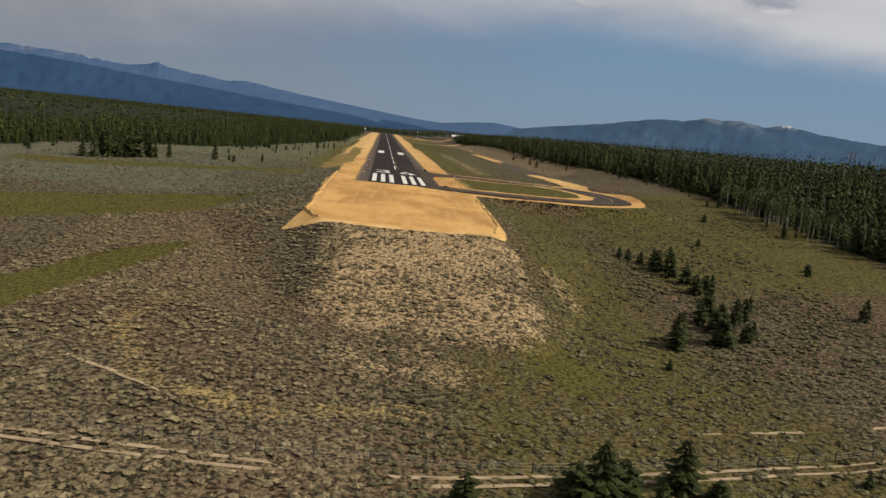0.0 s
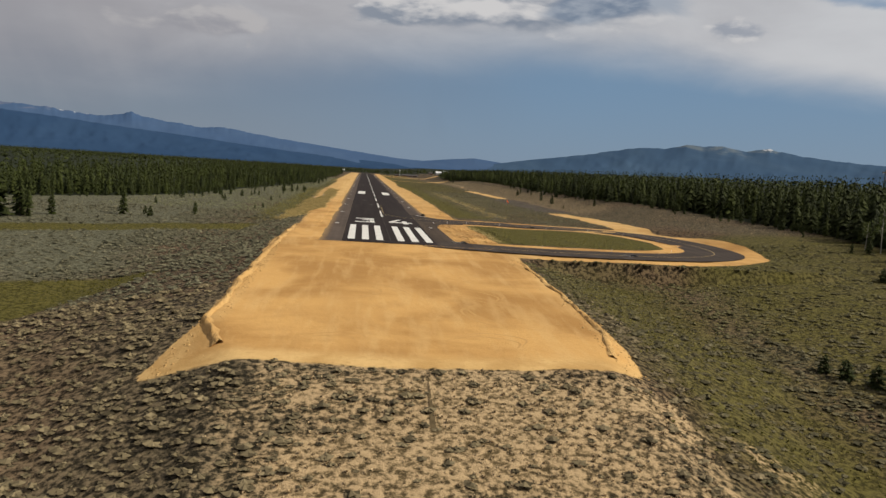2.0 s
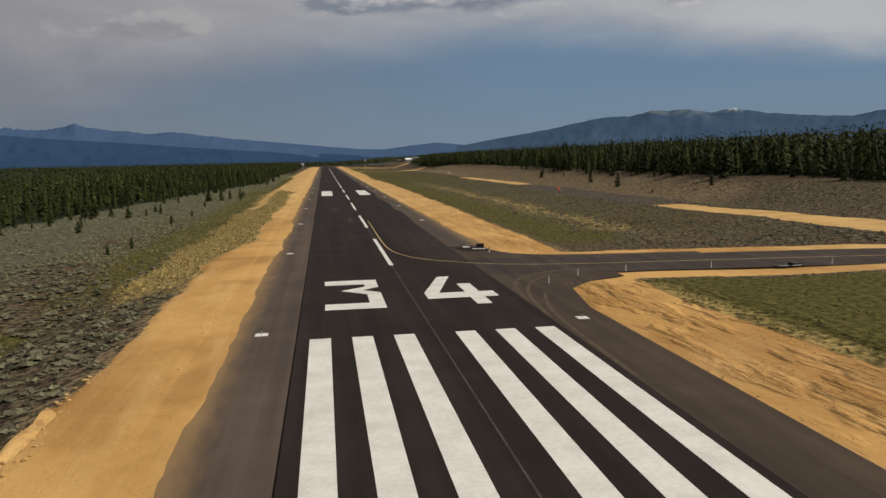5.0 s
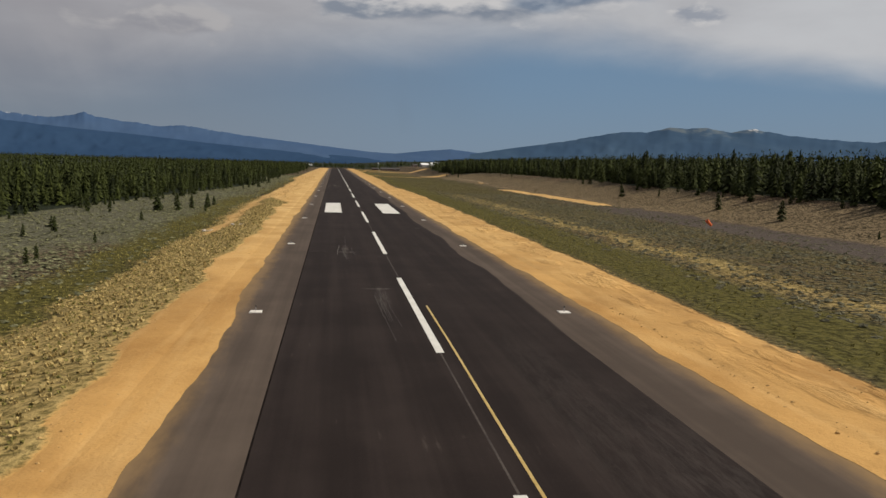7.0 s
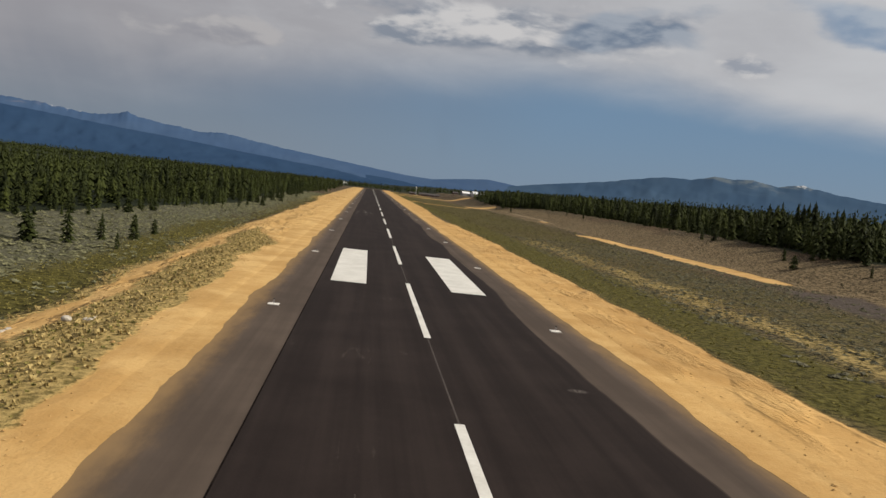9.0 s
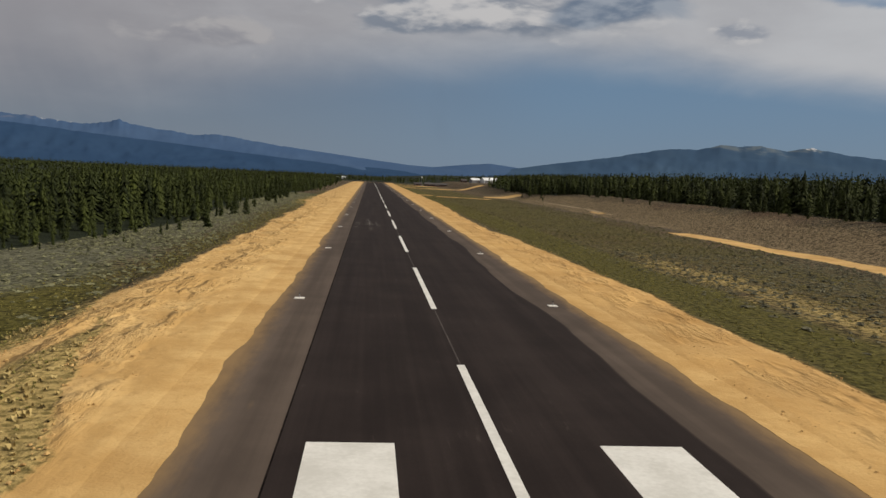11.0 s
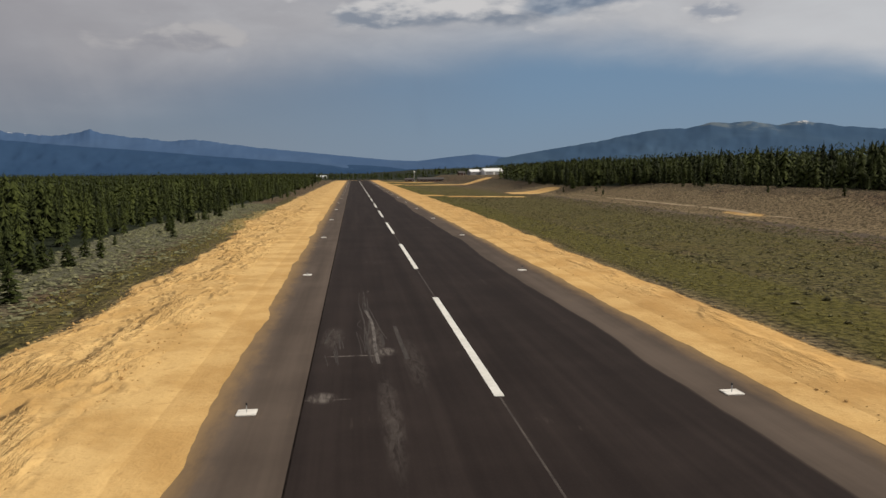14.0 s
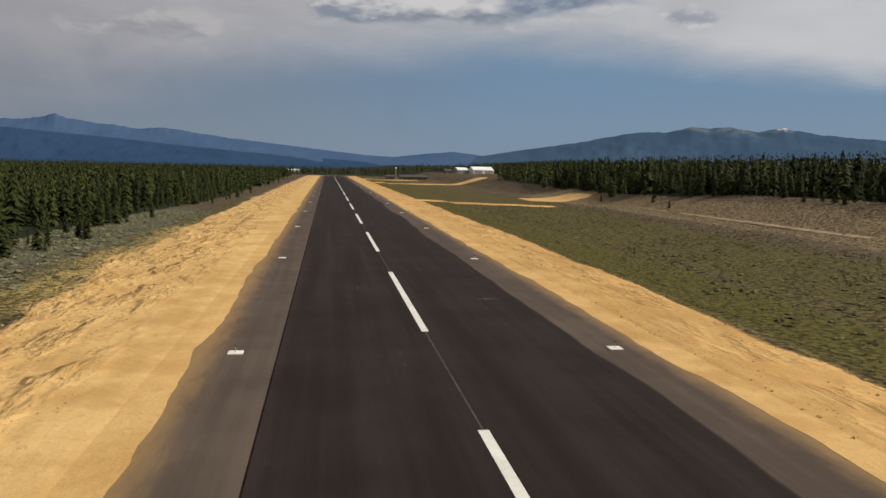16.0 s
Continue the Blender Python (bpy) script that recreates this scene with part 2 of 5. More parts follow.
def asphalt(name, a, b, worn, dusty=False, smudges=()):
    mat, tree, bsdf, geo = material(name, 0.9, 0.1)
    lane = noise_node(tree, stretched(tree, geo, 0.55, 0.012, 1.0), 1.0, 5.0, 0.6)
    patch = noise_node(tree, geo, 0.12, 5.0, 0.6)
    grit = noise_node(tree, geo, 9.0, 3.0, 0.7)
    k = math_node(tree, "ADD", math_node(tree, "MULTIPLY", lane, 0.6), math_node(tree, "MULTIPLY", patch, 0.4))
    c = mix_node(tree, step_node(tree, k, 0.38, 0.66), a, b)
    scuff = noise_node(tree, stretched(tree, geo, 1.6, 0.16, 1.0), 1.0, 6.0, 0.7, 0.6)
    c = mix_node(tree, math_node(tree, "MULTIPLY", step_node(tree, math_node(tree, "MULTIPLY", scuff, patch), 0.36, 0.46), 0.35), c, worn)
    c = mix_node(tree, math_node(tree, "MULTIPLY", step_node(tree, grit, 0.55, 0.8), 0.15), c, worn)
    if dusty:
        gap = tree.nodes.new("ShaderNodeSeparateXYZ")
        tree.links.new(geo, gap.inputs[0])
        out = math_node(tree, "ABSOLUTE", gap.outputs[0])
        dust = noise_node(tree, stretched(tree, geo, 1.0, 0.3, 1.0), 0.8, 5.0, 0.65)
        k = step_node(tree, math_node(tree, "ADD", out, math_node(tree, "MULTIPLY", math_node(tree, "SUBTRACT", dust, 0.5), 2.2)), 14.7, 17.3)
        c = mix_node(tree, math_node(tree, "MULTIPLY", k, 0.7), c, (0.30, 0.19, 0.085))
        run = noise_node(tree, stretched(tree, geo, 0.0, 0.02, 0.0), 1.0, 3.0, 0.5)
        lip = math_node(tree, "ADD", math_node(tree, "SUBTRACT", gap.outputs[0], math_node(tree, "MULTIPLY", math_node(tree, "SUBTRACT", run, 0.5), 4.5)), math_node(tree, "MULTIPLY", math_node(tree, "SUBTRACT", dust, 0.5), 0.25))
        lip = math_node(tree, "ADD", lip, step_node(tree, gap.outputs[1], 175, 125, 0.0, 2.0))
        seal = step_node(tree, lip, 11.62, 11.80)
        seam = math_node(tree, "MULTIPLY", step_node(tree, lip, 11.50, 11.66), step_node(tree, lip, 11.92, 11.78))
        seal = math_node(tree, "MAXIMUM", math_node(tree, "MULTIPLY", seal, math_node(tree, "SUBTRACT", 1.0, math_node(tree, "MULTIPLY", seam, 0.7))), math_node(tree, "LESS_THAN", gap.outputs[0], 0.0))
        c = mix_node(tree, seal, (0.0215, 0.0156, 0.0140), c)
    if smudges:
        spot = tree.nodes.new("ShaderNodeSeparateXYZ")
        tree.links.new(geo, spot.inputs[0])
        smear = noise_node(tree, stretched(tree, geo, 2.6, 0.4, 1.0), 1.0, 6.0, 0.7, 0.8)
        chalk = None
        for sx, sy, rx, ry, power in smudges:
            ex = math_node(tree, "DIVIDE", math_node(tree, "SUBTRACT", spot.outputs[0], sx), rx)
            ey = math_node(tree, "DIVIDE", math_node(tree, "SUBTRACT", spot.outputs[1], sy), ry)
            q = math_node(tree, "ADD", math_node(tree, "MULTIPLY", ex, ex), math_node(tree, "MULTIPLY", ey, ey))
            m = step_node(tree, q, 1.0, 0.0, 0.0, power)
            chalk = m if chalk is None else math_node(tree, "MAXIMUM", chalk, m)
        chalk = math_node(tree, "MULTIPLY", chalk, step_node(tree, smear, 0.34, 0.68))
        c = mix_node(tree, chalk, c, (0.21, 0.185, 0.165))
    tree.links.new(c, bsdf.inputs["Base Color"])
    bump(tree, bsdf, grit, 0.2, 0.01)
    return mat


def foliage(name, a, b, strength=0.7):
    """Leaves or needles whose tone changes from plant to plant and twig to twig."""
    mat, tree, bsdf, geo = material(name, 0.8, 0.15)
    k = math_node(tree, "ADD", math_node(tree, "MULTIPLY", attribute(tree, "tint"), strength), math_node(tree, "MULTIPLY", island(tree), 1 - strength))
    c = mix_node(tree, k, a, b)
    tree.links.new(c, bsdf.inputs["Base Color"])
    return mat


# chalky smears on the runway: centre, half width, half length, strength
SMUDGES = ((-5.6, 212, 1.8, 0.7, 0.6), (-5.9, 215, 0.6, 8, 0.35), (-2.9, 177.8, 1.9, 0.5, 0.5), (-2.8, 172, 0.9, 9, 0.22), (-6.2, 527.6, 0.9, 1.6, 0.75), (-7.0, 532, 0.9, 10, 0.32), (-6.6, 512, 0.8, 11, 0.22),
           (-10.5, 516.2, 1.0, 1.4, 0.65), (-10.3, 533, 1.1, 5, 0.25), (-8.6, 526.6, 2.6, 0.22, 0.9), (-10.2, 515.8, 1.8, 0.2, 0.6), (9.7, 257, 0.9, 0.6, 0.6), (8.7, 653, 1.4, 0.5, 0.5), (-4.4, 524, 0.9, 9, 0.15), (9.5, 110, 5.5, 36, 0.11), (6.5, 134, 3.5, 26, 0.06))
GROUND = ground_material()
RUNWAY = asphalt("dark_new_asphalt", (0.0168, 0.0120, 0.0109), (0.0295, 0.0216, 0.0194), (0.09, 0.073, 0.062), smudges=SMUDGES)
SHOULDER = asphalt("grey_worn_asphalt", (0.068, 0.052, 0.042), (0.104, 0.080, 0.064), (0.15, 0.105, 0.062), dusty=True)
JUNCTION = asphalt("junction_asphalt", (0.046, 0.034, 0.025), (0.076, 0.056, 0.042), (0.15, 0.105, 0.062))
TAXI = asphalt("taxiway_asphalt", (0.036, 0.028, 0.024), (0.07, 0.055, 0.046), (0.14, 0.11, 0.08))
SEAM = two_tone("sealed_joint", (0.03, 0.024, 0.022), (0.085, 0.07, 0.06), 0.3, 0.8)
WHITE = two_tone("white_road_paint", (0.56, 0.545, 0.50), (0.72, 0.705, 0.66), 0.35, 0.6, 0.3)
YELLOW = two_tone("yellow_road_paint", (0.42, 0.29, 0.09), (0.55, 0.41, 0.17), 0.4, 0.6, 0.3)
PALE = two_tone("pale_concrete", (0.60, 0.57, 0.52), (0.74, 0.71, 0.66), 2.0, 0.8, 0.2)
BARK = two_tone("pine_bark", (0.055, 0.040, 0.030), (0.12, 0.095, 0.075), 3.0, 0.95, 0.1)
NEEDLES = foliage("pine_needles", (0.008, 0.012, 0.0035), (0.056, 0.068, 0.014))
SAGE = foliage("sagebrush_leaves", (0.024, 0.019, 0.010), (0.268, 0.214, 0.120), 0.35)
SAGE_DARK = foliage("dark_olive_sagebrush_leaves", (0.020, 0.019, 0.008), (0.165, 0.142, 0.074), 0.35)
SAGE_OLIVE = foliage("olive_sagebrush_leaves", (0.034, 0.030, 0.011), (0.170, 0.150, 0.066), 0.35)
SAGE_MID = foliage("muted_sagebrush_leaves", (0.019, 0.019, 0.010), (0.195, 0.180, 0.112), 0.35)
SAGE_GREEN = foliage("grey_green_sagebrush_leaves", (0.028, 0.029, 0.014), (0.245, 0.238, 0.132), 0.35)
GRASS = foliage("green_grass_blades", (0.100, 0.090, 0.022), (0.320, 0.275, 0.090), 0.55)
SWALE_GRASS = foliage("damp_meadow_blades", (0.036, 0.035, 0.005), (0.118, 0.108, 0.014), 0.5)
TAWNY = foliage("tawny_olive_blades", (0.080, 0.056, 0.018), (0.24, 0.165, 0.066), 0.4)
VERGE_STRAW = foliage("golden_verge_blades", (0.14, 0.104, 0.034), (0.60, 0.46, 0.200), 0.4)
STRAW = foliage("dry_straw_blades", (0.10, 0.073, 0.036), (0.58, 0.435, 0.255), 0.4)
POST = two_tone("weathered_post", (0.05, 0.042, 0.035), (0.12, 0.10, 0.08), 4.0)
STEEL = two_tone("galvanised_steel", (0.30, 0.30, 0.31), (0.42, 0.42, 0.42), 3.0, 0.45, 0.5)
ORANGE = two_tone("orange_fabric", (0.75, 0.13, 0.04), (0.85, 0.20, 0.07), 2.0, 0.8)
CLOTH_WHITE = two_tone("white_plastic", (0.72, 0.71, 0.68), (0.82, 0.81, 0.78), 2.0, 0.5, 0.4)
ROOF_WHITE = two_tone("white_metal_roof", (0.70, 0.71, 0.72), (0.82, 0.82, 0.82), 0.2, 0.4, 0.4)
WALL_GREY = two_tone("grey_metal_siding", (0.22, 0.22, 0.23), (0.33, 0.32, 0.31), 0.4, 0.6, 0.3)
WALL_BROWN = two_tone("brown_timber_siding", (0.08, 0.05, 0.04), (0.16, 0.09, 0.07), 0.4, 0.8, 0.2)
ROOF_DARK = two_tone("dark_shingle", (0.05, 0.045, 0.045), (0.10, 0.09, 0.085), 0.5, 0.85, 0.2)
GLASS_DARK = two_tone("dark_window_glass", (0.02, 0.024, 0.03), (0.04, 0.045, 0.05), 0.5, 0.1, 0.6)
CRACK = two_tone("open_joint", (0.006, 0.005, 0.005), (0.02, 0.016, 0.014), 0.5, 1.0, 0.0)
PATCH = two_tone("fresh_patch_asphalt", (0.0095, 0.0075, 0.0070), (0.018, 0.014, 0.0125), 0.7, 0.9, 0.1)
STONE = two_tone("pale_field_stone", (0.36, 0.31, 0.25), (0.58, 0.53, 0.46), 2.0, 0.9, 0.1)
RUBBER = two_tone("black_cover", (0.012, 0.012, 0.012), (0.03, 0.03, 0.03), 2.0, 0.6, 0.4)


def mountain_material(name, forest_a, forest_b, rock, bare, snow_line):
    """Wooded slopes in drifts of two tones, bare ground on the heights and in clearings, old snow; haze is in the
    tones.
    """
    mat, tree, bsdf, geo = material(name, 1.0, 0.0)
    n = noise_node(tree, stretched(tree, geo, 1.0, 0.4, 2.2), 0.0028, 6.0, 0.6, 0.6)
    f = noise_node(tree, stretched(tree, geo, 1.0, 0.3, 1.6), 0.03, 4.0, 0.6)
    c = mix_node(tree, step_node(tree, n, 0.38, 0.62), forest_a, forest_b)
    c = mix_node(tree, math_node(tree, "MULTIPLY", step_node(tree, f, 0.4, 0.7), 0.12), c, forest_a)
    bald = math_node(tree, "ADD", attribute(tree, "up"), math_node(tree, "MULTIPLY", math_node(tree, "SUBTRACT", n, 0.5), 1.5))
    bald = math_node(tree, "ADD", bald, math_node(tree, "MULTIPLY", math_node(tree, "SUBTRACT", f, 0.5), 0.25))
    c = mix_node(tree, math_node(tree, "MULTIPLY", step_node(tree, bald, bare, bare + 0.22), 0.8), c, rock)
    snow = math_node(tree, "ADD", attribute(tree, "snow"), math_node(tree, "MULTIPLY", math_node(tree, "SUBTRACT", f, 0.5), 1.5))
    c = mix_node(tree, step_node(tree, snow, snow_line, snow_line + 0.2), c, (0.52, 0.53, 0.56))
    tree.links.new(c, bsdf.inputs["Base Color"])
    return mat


# the blue of distant haze is mixed into these base colours
RANGE_FAR = mountain_material("haze_blue_range", (0.053, 0.094, 0.178), (0.059, 0.101, 0.184), (0.132, 0.140, 0.186), 0.86, 0.8)
RANGE_NEAR = mountain_material("haze_blue_wooded_slopes", (0.027, 0.056, 0.114), (0.031, 0.062, 0.122), (0.037, 0.068, 0.128), 1.3, 2.0)
RANGE_EAST = mountain_material("haze_grey_wooded_mountain", (0.044, 0.080, 0.138), (0.053, 0.092, 0.150), (0.130, 0.158, 0.180), 0.92, 0.75)


# ---- the lie of the land ----
def profile(v, pts):
    return np.interp(v, [p[0] for p in pts], [p[1] for p in pts])


def smooth(a, b, v):
    k = np.clip((v - a) / (b - a), 0.0, 1.0)
    return k * k * (3 - 2 * k)


LEFT_GROUND = [(-420, -24), (-300, -20.5), (-145, -14.5), (-90, -10.6), (0, -6.2), (80, -3.2), (260, -3.2), (345, -2), (480, -0.8), (620, 0)]
RIGHT_GROUND = [(-420, -24), (-300, -21), (-154, -18), (-124, -15.5), (-75, -9.5), (-30, -5), (40, -1), (120, -0.6)]
APRON = [(-103, -3.7), (-60, -1.7), (-8, 0)]
LEFT_EDGE = [(-103, -20.5), (-96, -23), (-86, -26), (-5, -25), (100, -25.5), (130, -23), (260, -24), (420, -34), (900, -35)]
FOREST_LEFT = [(15, -180), (112, -156), (143, -145), (173, -127), (208, -107), (263, -94), (300, -89), (400, -73), (440, -65), (510, -53), (600, -57), (690, -59), (760, -56), (880, -48), (1190, -50), (1700, -60)]
FOREST_RIGHT = [(-200, 168), (-80, 147), (-60, 142), (-8, 139), (70, 144), (190, 139), (240, 127), (340, 129), (440, 127), (520, 138), (700, 141), (790, 142), (850, 121), (917, 117), (1150, 122), (1500, 205), (1700, 200)]


def natural(x, y):
    rise = 7.5 * smooth(98, 135, x) * smooth(60, 240, y) + 0.062 * np.maximum(0, x - 60) * (1 - smooth(60, 240, y)) + 0.012 * np.clip(x - 135, 0, 300) + 0.055 * np.clip(x - 195, 0, 260)
    w = smooth(-25, 45, x)
    return profile(y, LEFT_GROUND) * (1 - w) + (profile(y, RIGHT_GROUND) + rise) * w


def height(x, y):
    """Ground level: a level fill for the strip, with banks down or up to the natural ground."""
    x, y = np.asarray(x, float), np.asarray(y, float)
    left = profile(y, LEFT_EDGE) - x
    right = x - np.where(y < -22, profile(y, [(-103, 22.5), (-86, 26)]), profile(y, [(-22, 100), (70, 100), (130, 40)]))
    side, south = np.maximum(np.maximum(left, right), 0), np.maximum(-103 - y, 0)
    g, n = profile(y, APRON), natural(x, y)
    fall = side / profile(y, [(-95, 3.0), (-70, 4.5)]) + south / 4.6
    return np.where(n < g, np.maximum(n, g - fall), np.minimum(n, g + fall))


def ground_at(x, y):
    return float(height(x, y))


def wander(x, y, scale, seed=0.0):
    """Cheap smooth noise, -1 to 1."""
    s = np.zeros_like(x)
    for k, (a, b, c) in enumerate(((1.0, 0.35, 0.3), (-0.5, 0.9, 1.7), (0.75, -0.7, 4.1), (1.7, 1.3, 2.2), (-1.1, 2.1, 5.3))):
        s = s + np.sin((a * x + b * y) / scale + c + seed * (k + 1)) * (1.0 if k < 3 else 0.6)
    return s / 4.2


# taxiway loop: centre line round the turn pad, and the island that it encloses
LOOP = [(11, 84), (20, 83), (34, 81.5), (54, 79.5), (72, 77), (82, 71), (89, 60), (92, 45), (92, 30), (89, 14), (82, 3), (70, -4), (52, -7), (34, -7), (18, -4), (10, -1)]


def spline(points, n):
    """A smooth curve through points, as n points."""
    p = np.array(points, float)
    p = np.vstack([2 * p[0] - p[1], p, 2 * p[-1] - p[-2]])
    out = []
    for u in np.linspace(0, len(points) - 1.0001, n):
        i, f = int(u), u - int(u)
        a, b, c, d = p[i:i + 4]
        out.append(0.5 * (2 * b + (c - a) * f + (2 * a - 5 * b + 4 * c - d) * f * f + (3 * b - a - 3 * c + d) * f ** 3))
    return np.array(out)


LOOP_LINE = spline(LOOP, 90)


def near_line(x, y, line):
    best = np.full(x.shape, 1e9)
    for px, py in line:
        best = np.minimum(best, (x - px) ** 2 + (y - py) ** 2)
    return np.sqrt(best)


def band(v, lo, hi, soft):
    """1 between lo and hi, 0.5 on the edges."""
    return np.clip(0.5 + np.minimum(v - lo, hi - v) / (2 * soft), 0, 1)


SAND_LEFT = [(-103, -28), (-5, -25.5), (100, -26), (128, -22.8), (270, -22.5), (350, -23.5), (392, -33), (640, -33.5), (690, -37), (800, -37.5), (1700, -35)]
SAND_RIGHT = [(-8, 28), (95, 27), (150, 27.6), (210, 28.4), (290, 29), (420, 29.4), (500, 28.6), (522, 26), (560, 26.4), (620, 27.4), (660, 29), (720, 30), (1700, 30)]


def zones(x, y):
    """How far each kind of cover reaches at every point, 0 to 1."""
    wob = wander(x, y, 6.0) * 0.7 + wander(x, y, 1.9, 2.0) * 0.4
    xs = x + wob * (1 + 1.2 * (x < -20) * (y > 40))
    sand = band(xs, profile(y, SAND_LEFT), profile(y, SAND_RIGHT), 1.6) * band(y + wob, -6, 1640, 1.5)
    corner = profile(y, [(-106, 5.0), (-98, 3.0), (-88, 0.5), (-70, 0)])
    sand = np.maximum(sand, band(xs, -27 - corner, 27.5 - 0.2 * corner, 1.2) * band(y - 0.07 * np.abs(x) + wob * 0.6, -105, 0, 1.2))
    d = near_line(x, y, LOOP_LINE)
    sand = np.maximum(sand, band(d + wob * 0.8, -1, 13.5, 1.2) * (x > 15))
    sand = np.maximum(sand, band(xs, -35.5, -31, 1.8) * band(y, 258, 410, 10) * 0.8)
    sand = np.maximum(sand, band(x + wob - profile(y, [(375, 0), (560, -3)]), 93.5, 102.5, 1.2) * band(y, 385, 560, 4) * 0.9)
    sand = np.maximum(sand, band(x + wob * 2, 85, 96, 1.5) * band(y, 60, 198, 6) * 0.9)
    sand = np.maximum(sand, band(x, 25, 82, 4) * band(y + wob * 2 + 0.45 * (x - 30), 888, 905, 2.5))
    sand = np.maximum(sand, band(x, 86, 116, 4) * band(y + wob * 4, 918, 958, 6) * 0.9)
    sand = np.maximum(sand, band(x, 30, 130, 4) * band(y + wob * 3, 1225, 1262, 6))
    sand = np.maximum(sand, band(x, 20, 90, 4) * band(y + wob * 3, 1395, 1440, 6) * 0.9)
    sand = np.maximum(sand, band(x + wob * 3, 103, 109, 2.5) * band(y, 670, 702, 6) * 0.62)
    green = band(xs, 27, 46, 4) * band(y, 105, 1600, 8) * 0.75
    green = np.maximum(green, band(x + wob * 4, 40, 86, 8) * band(y, 105, 1600, 20) * profile(y, [(100, 0.42), (450, 0.48), (600, 0.56)]))
    green = np.maximum(green, band(x + wob * 3, -49, -36, 4) * band(y, 85, 430, 30) * 0.80)
    green = np.maximum(green, band(x + wob * 3, -41, -20, 3) * band(y, 75, 400, 20) * 0.60)
    green = np.maximum(green, band(x + wob * 2, -43, -32, 3) * band(y, 400, 900, 20) * 0.55)
    inner = (near_line(x, y, LOOP_LINE) > 15) & (x > 24) & (x < 85) & (y > 4) & (y < 74)
    green = np.maximum(green, np.where(inner, 0.95, 0))
    upper = profile(x, [(-260, -120), (-112, -62), (-90, -50), (-76, -39), (-63, -32), (-47, -27)])
    lower = profile(x, [(-260, -190), (-112, -105), (-79, -82), (-62, -69), (-54, -52), (-47, -33)])
    green = np.maximum(green, band(y + wob * 2, lower, upper, 3) * band(x, -260, -46, 3) * 1.0)
    strip = profile(x, [(-130, 20), (-105, 34), (-80, 47), (-50, 61), (-40, 66)])
    green = np.maximum(green, band(y + wob * 3, strip - 10, strip + 8, 4) * band(x, -150, -40, 6) * 1.0)
    green = np.maximum(green, band(x + wob * 5, 62, 150, 10) * band(y, -115, 50, 15) * 0.64)
    swale = profile(x, [(-260, -330), (-93, -172), (-77, -147), (-66, -118), (-50, -103)])
    green = np.maximum(green, band(y + wob * 2, swale - 8 - 1.8 * np.clip(-x - 50, 0, 40), swale + 1, 3) * band(x, -260, -51, 4) * 1.0)
    green = np.maximum(green, np.clip(1.35 - np.hypot((x - 29) / 11, (y + 168) / 20), 0, 1) * 0.95)
    green = np.maximum(green, band(x + wob * 4, 27, 62, 10) * band(y, -190, -20, 10) * 0.62)
    green = np.maximum(green, band(x, 95, 150, 10) * band(y, -60, 60, 15) * 0.6)
    straw = band(x + wob * 4, profile(y, [(-165, -18), (-130, -20), (-105, -19)]), profile(y, [(-165, 30), (-140, 42), (-115, 44), (-105, 36)]), 7) * band(y + wob * 4, -166, -101, 9)
    straw = straw * profile(y + 4 * wander(x, y, 8.0, 4.0), [(-168, 0.50), (-152, 0.66), (-143, 0.72), (-136, 0.60), (-129, 0.62), (-122, 0.78), (-108, 0.84)]) * (0.9 + 0.22 * wander(x, y, 5.0, 8.0)) * (1 - 0.34 * smooth(14, 36, x)) * (1 - 0.75 * band(x + wob * 2, 29.5, 33.5, 1.5))
    straw = np.maximum(straw, band(x + wob * 6, -20, 14, 10) * band(y + wob * 5, -194, -158, 14) * 0.44)
    ring = near_line(x, y, spline([(-47, -150), (-48, -170), (-41, -186), (-33, -195), (-17, -200), (0, -196)], 50))
    golden = np.clip(1.2 - ring / 6, 0, 1) * 0.46
    golden = np.maximum(golden, band(x + wob * 3, -38, -20, 3) * band(y, 78, 400, 18) * 0.82)
    golden = np.maximum(golden, band(x + wob * 4, -43, -29, 4) * band(y + wob * 6, 645, 760, 15) * 0.62)
    golden = np.maximum(golden, band(x + wob * 3, 44, 57, 6) * band(y, 110, 480, 30) * 0.54)
    green = np.maximum(green, band(x + wob * 4, 2, 72, 10) * band(y + wob * 4, -226, -158, 10) * 0.55)
    golden = np.maximum(golden, band(x + wob, 16, 31, 2) * band(y, 8, 66, 4) * 0.55)
    soil = band(x + wob * 5, 96, 124, 6) * band(y, 190, 1000, 20) * 0.85
    soil = np.maximum(soil, band(x + wob * 6, 66, 200, 14) * band(y, -240, -120, 25) * 0.30)
    soil = np.maximum(soil, band(x + wob * 5, -80, -22, 6) * band(y + wob * 5, -160, -70, 10) * 0.42)
    soil = np.maximum(soil, band(y + wob * 5, -260, -196, 12) * 0.38)
    soil = np.maximum(soil, band(xs, profile(y, SAND_LEFT) - 2.5, profile(y, SAND_RIGHT) + 2.0, 1.5) * band(y, 0, 1600, 6) * 0.7)
    dark = band(x + wob * 3, 84, 103, 4) * band(y, 205, 372, 8) * 0.85
    dark = np.maximum(dark, band(x + wob * 3, 93, 101, 3) * band(y, 520, 900, 20) * 0.55)
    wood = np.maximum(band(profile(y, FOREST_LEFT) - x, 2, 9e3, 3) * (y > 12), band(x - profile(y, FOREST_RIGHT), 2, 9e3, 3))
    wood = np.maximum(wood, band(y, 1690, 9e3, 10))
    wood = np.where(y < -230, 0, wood)
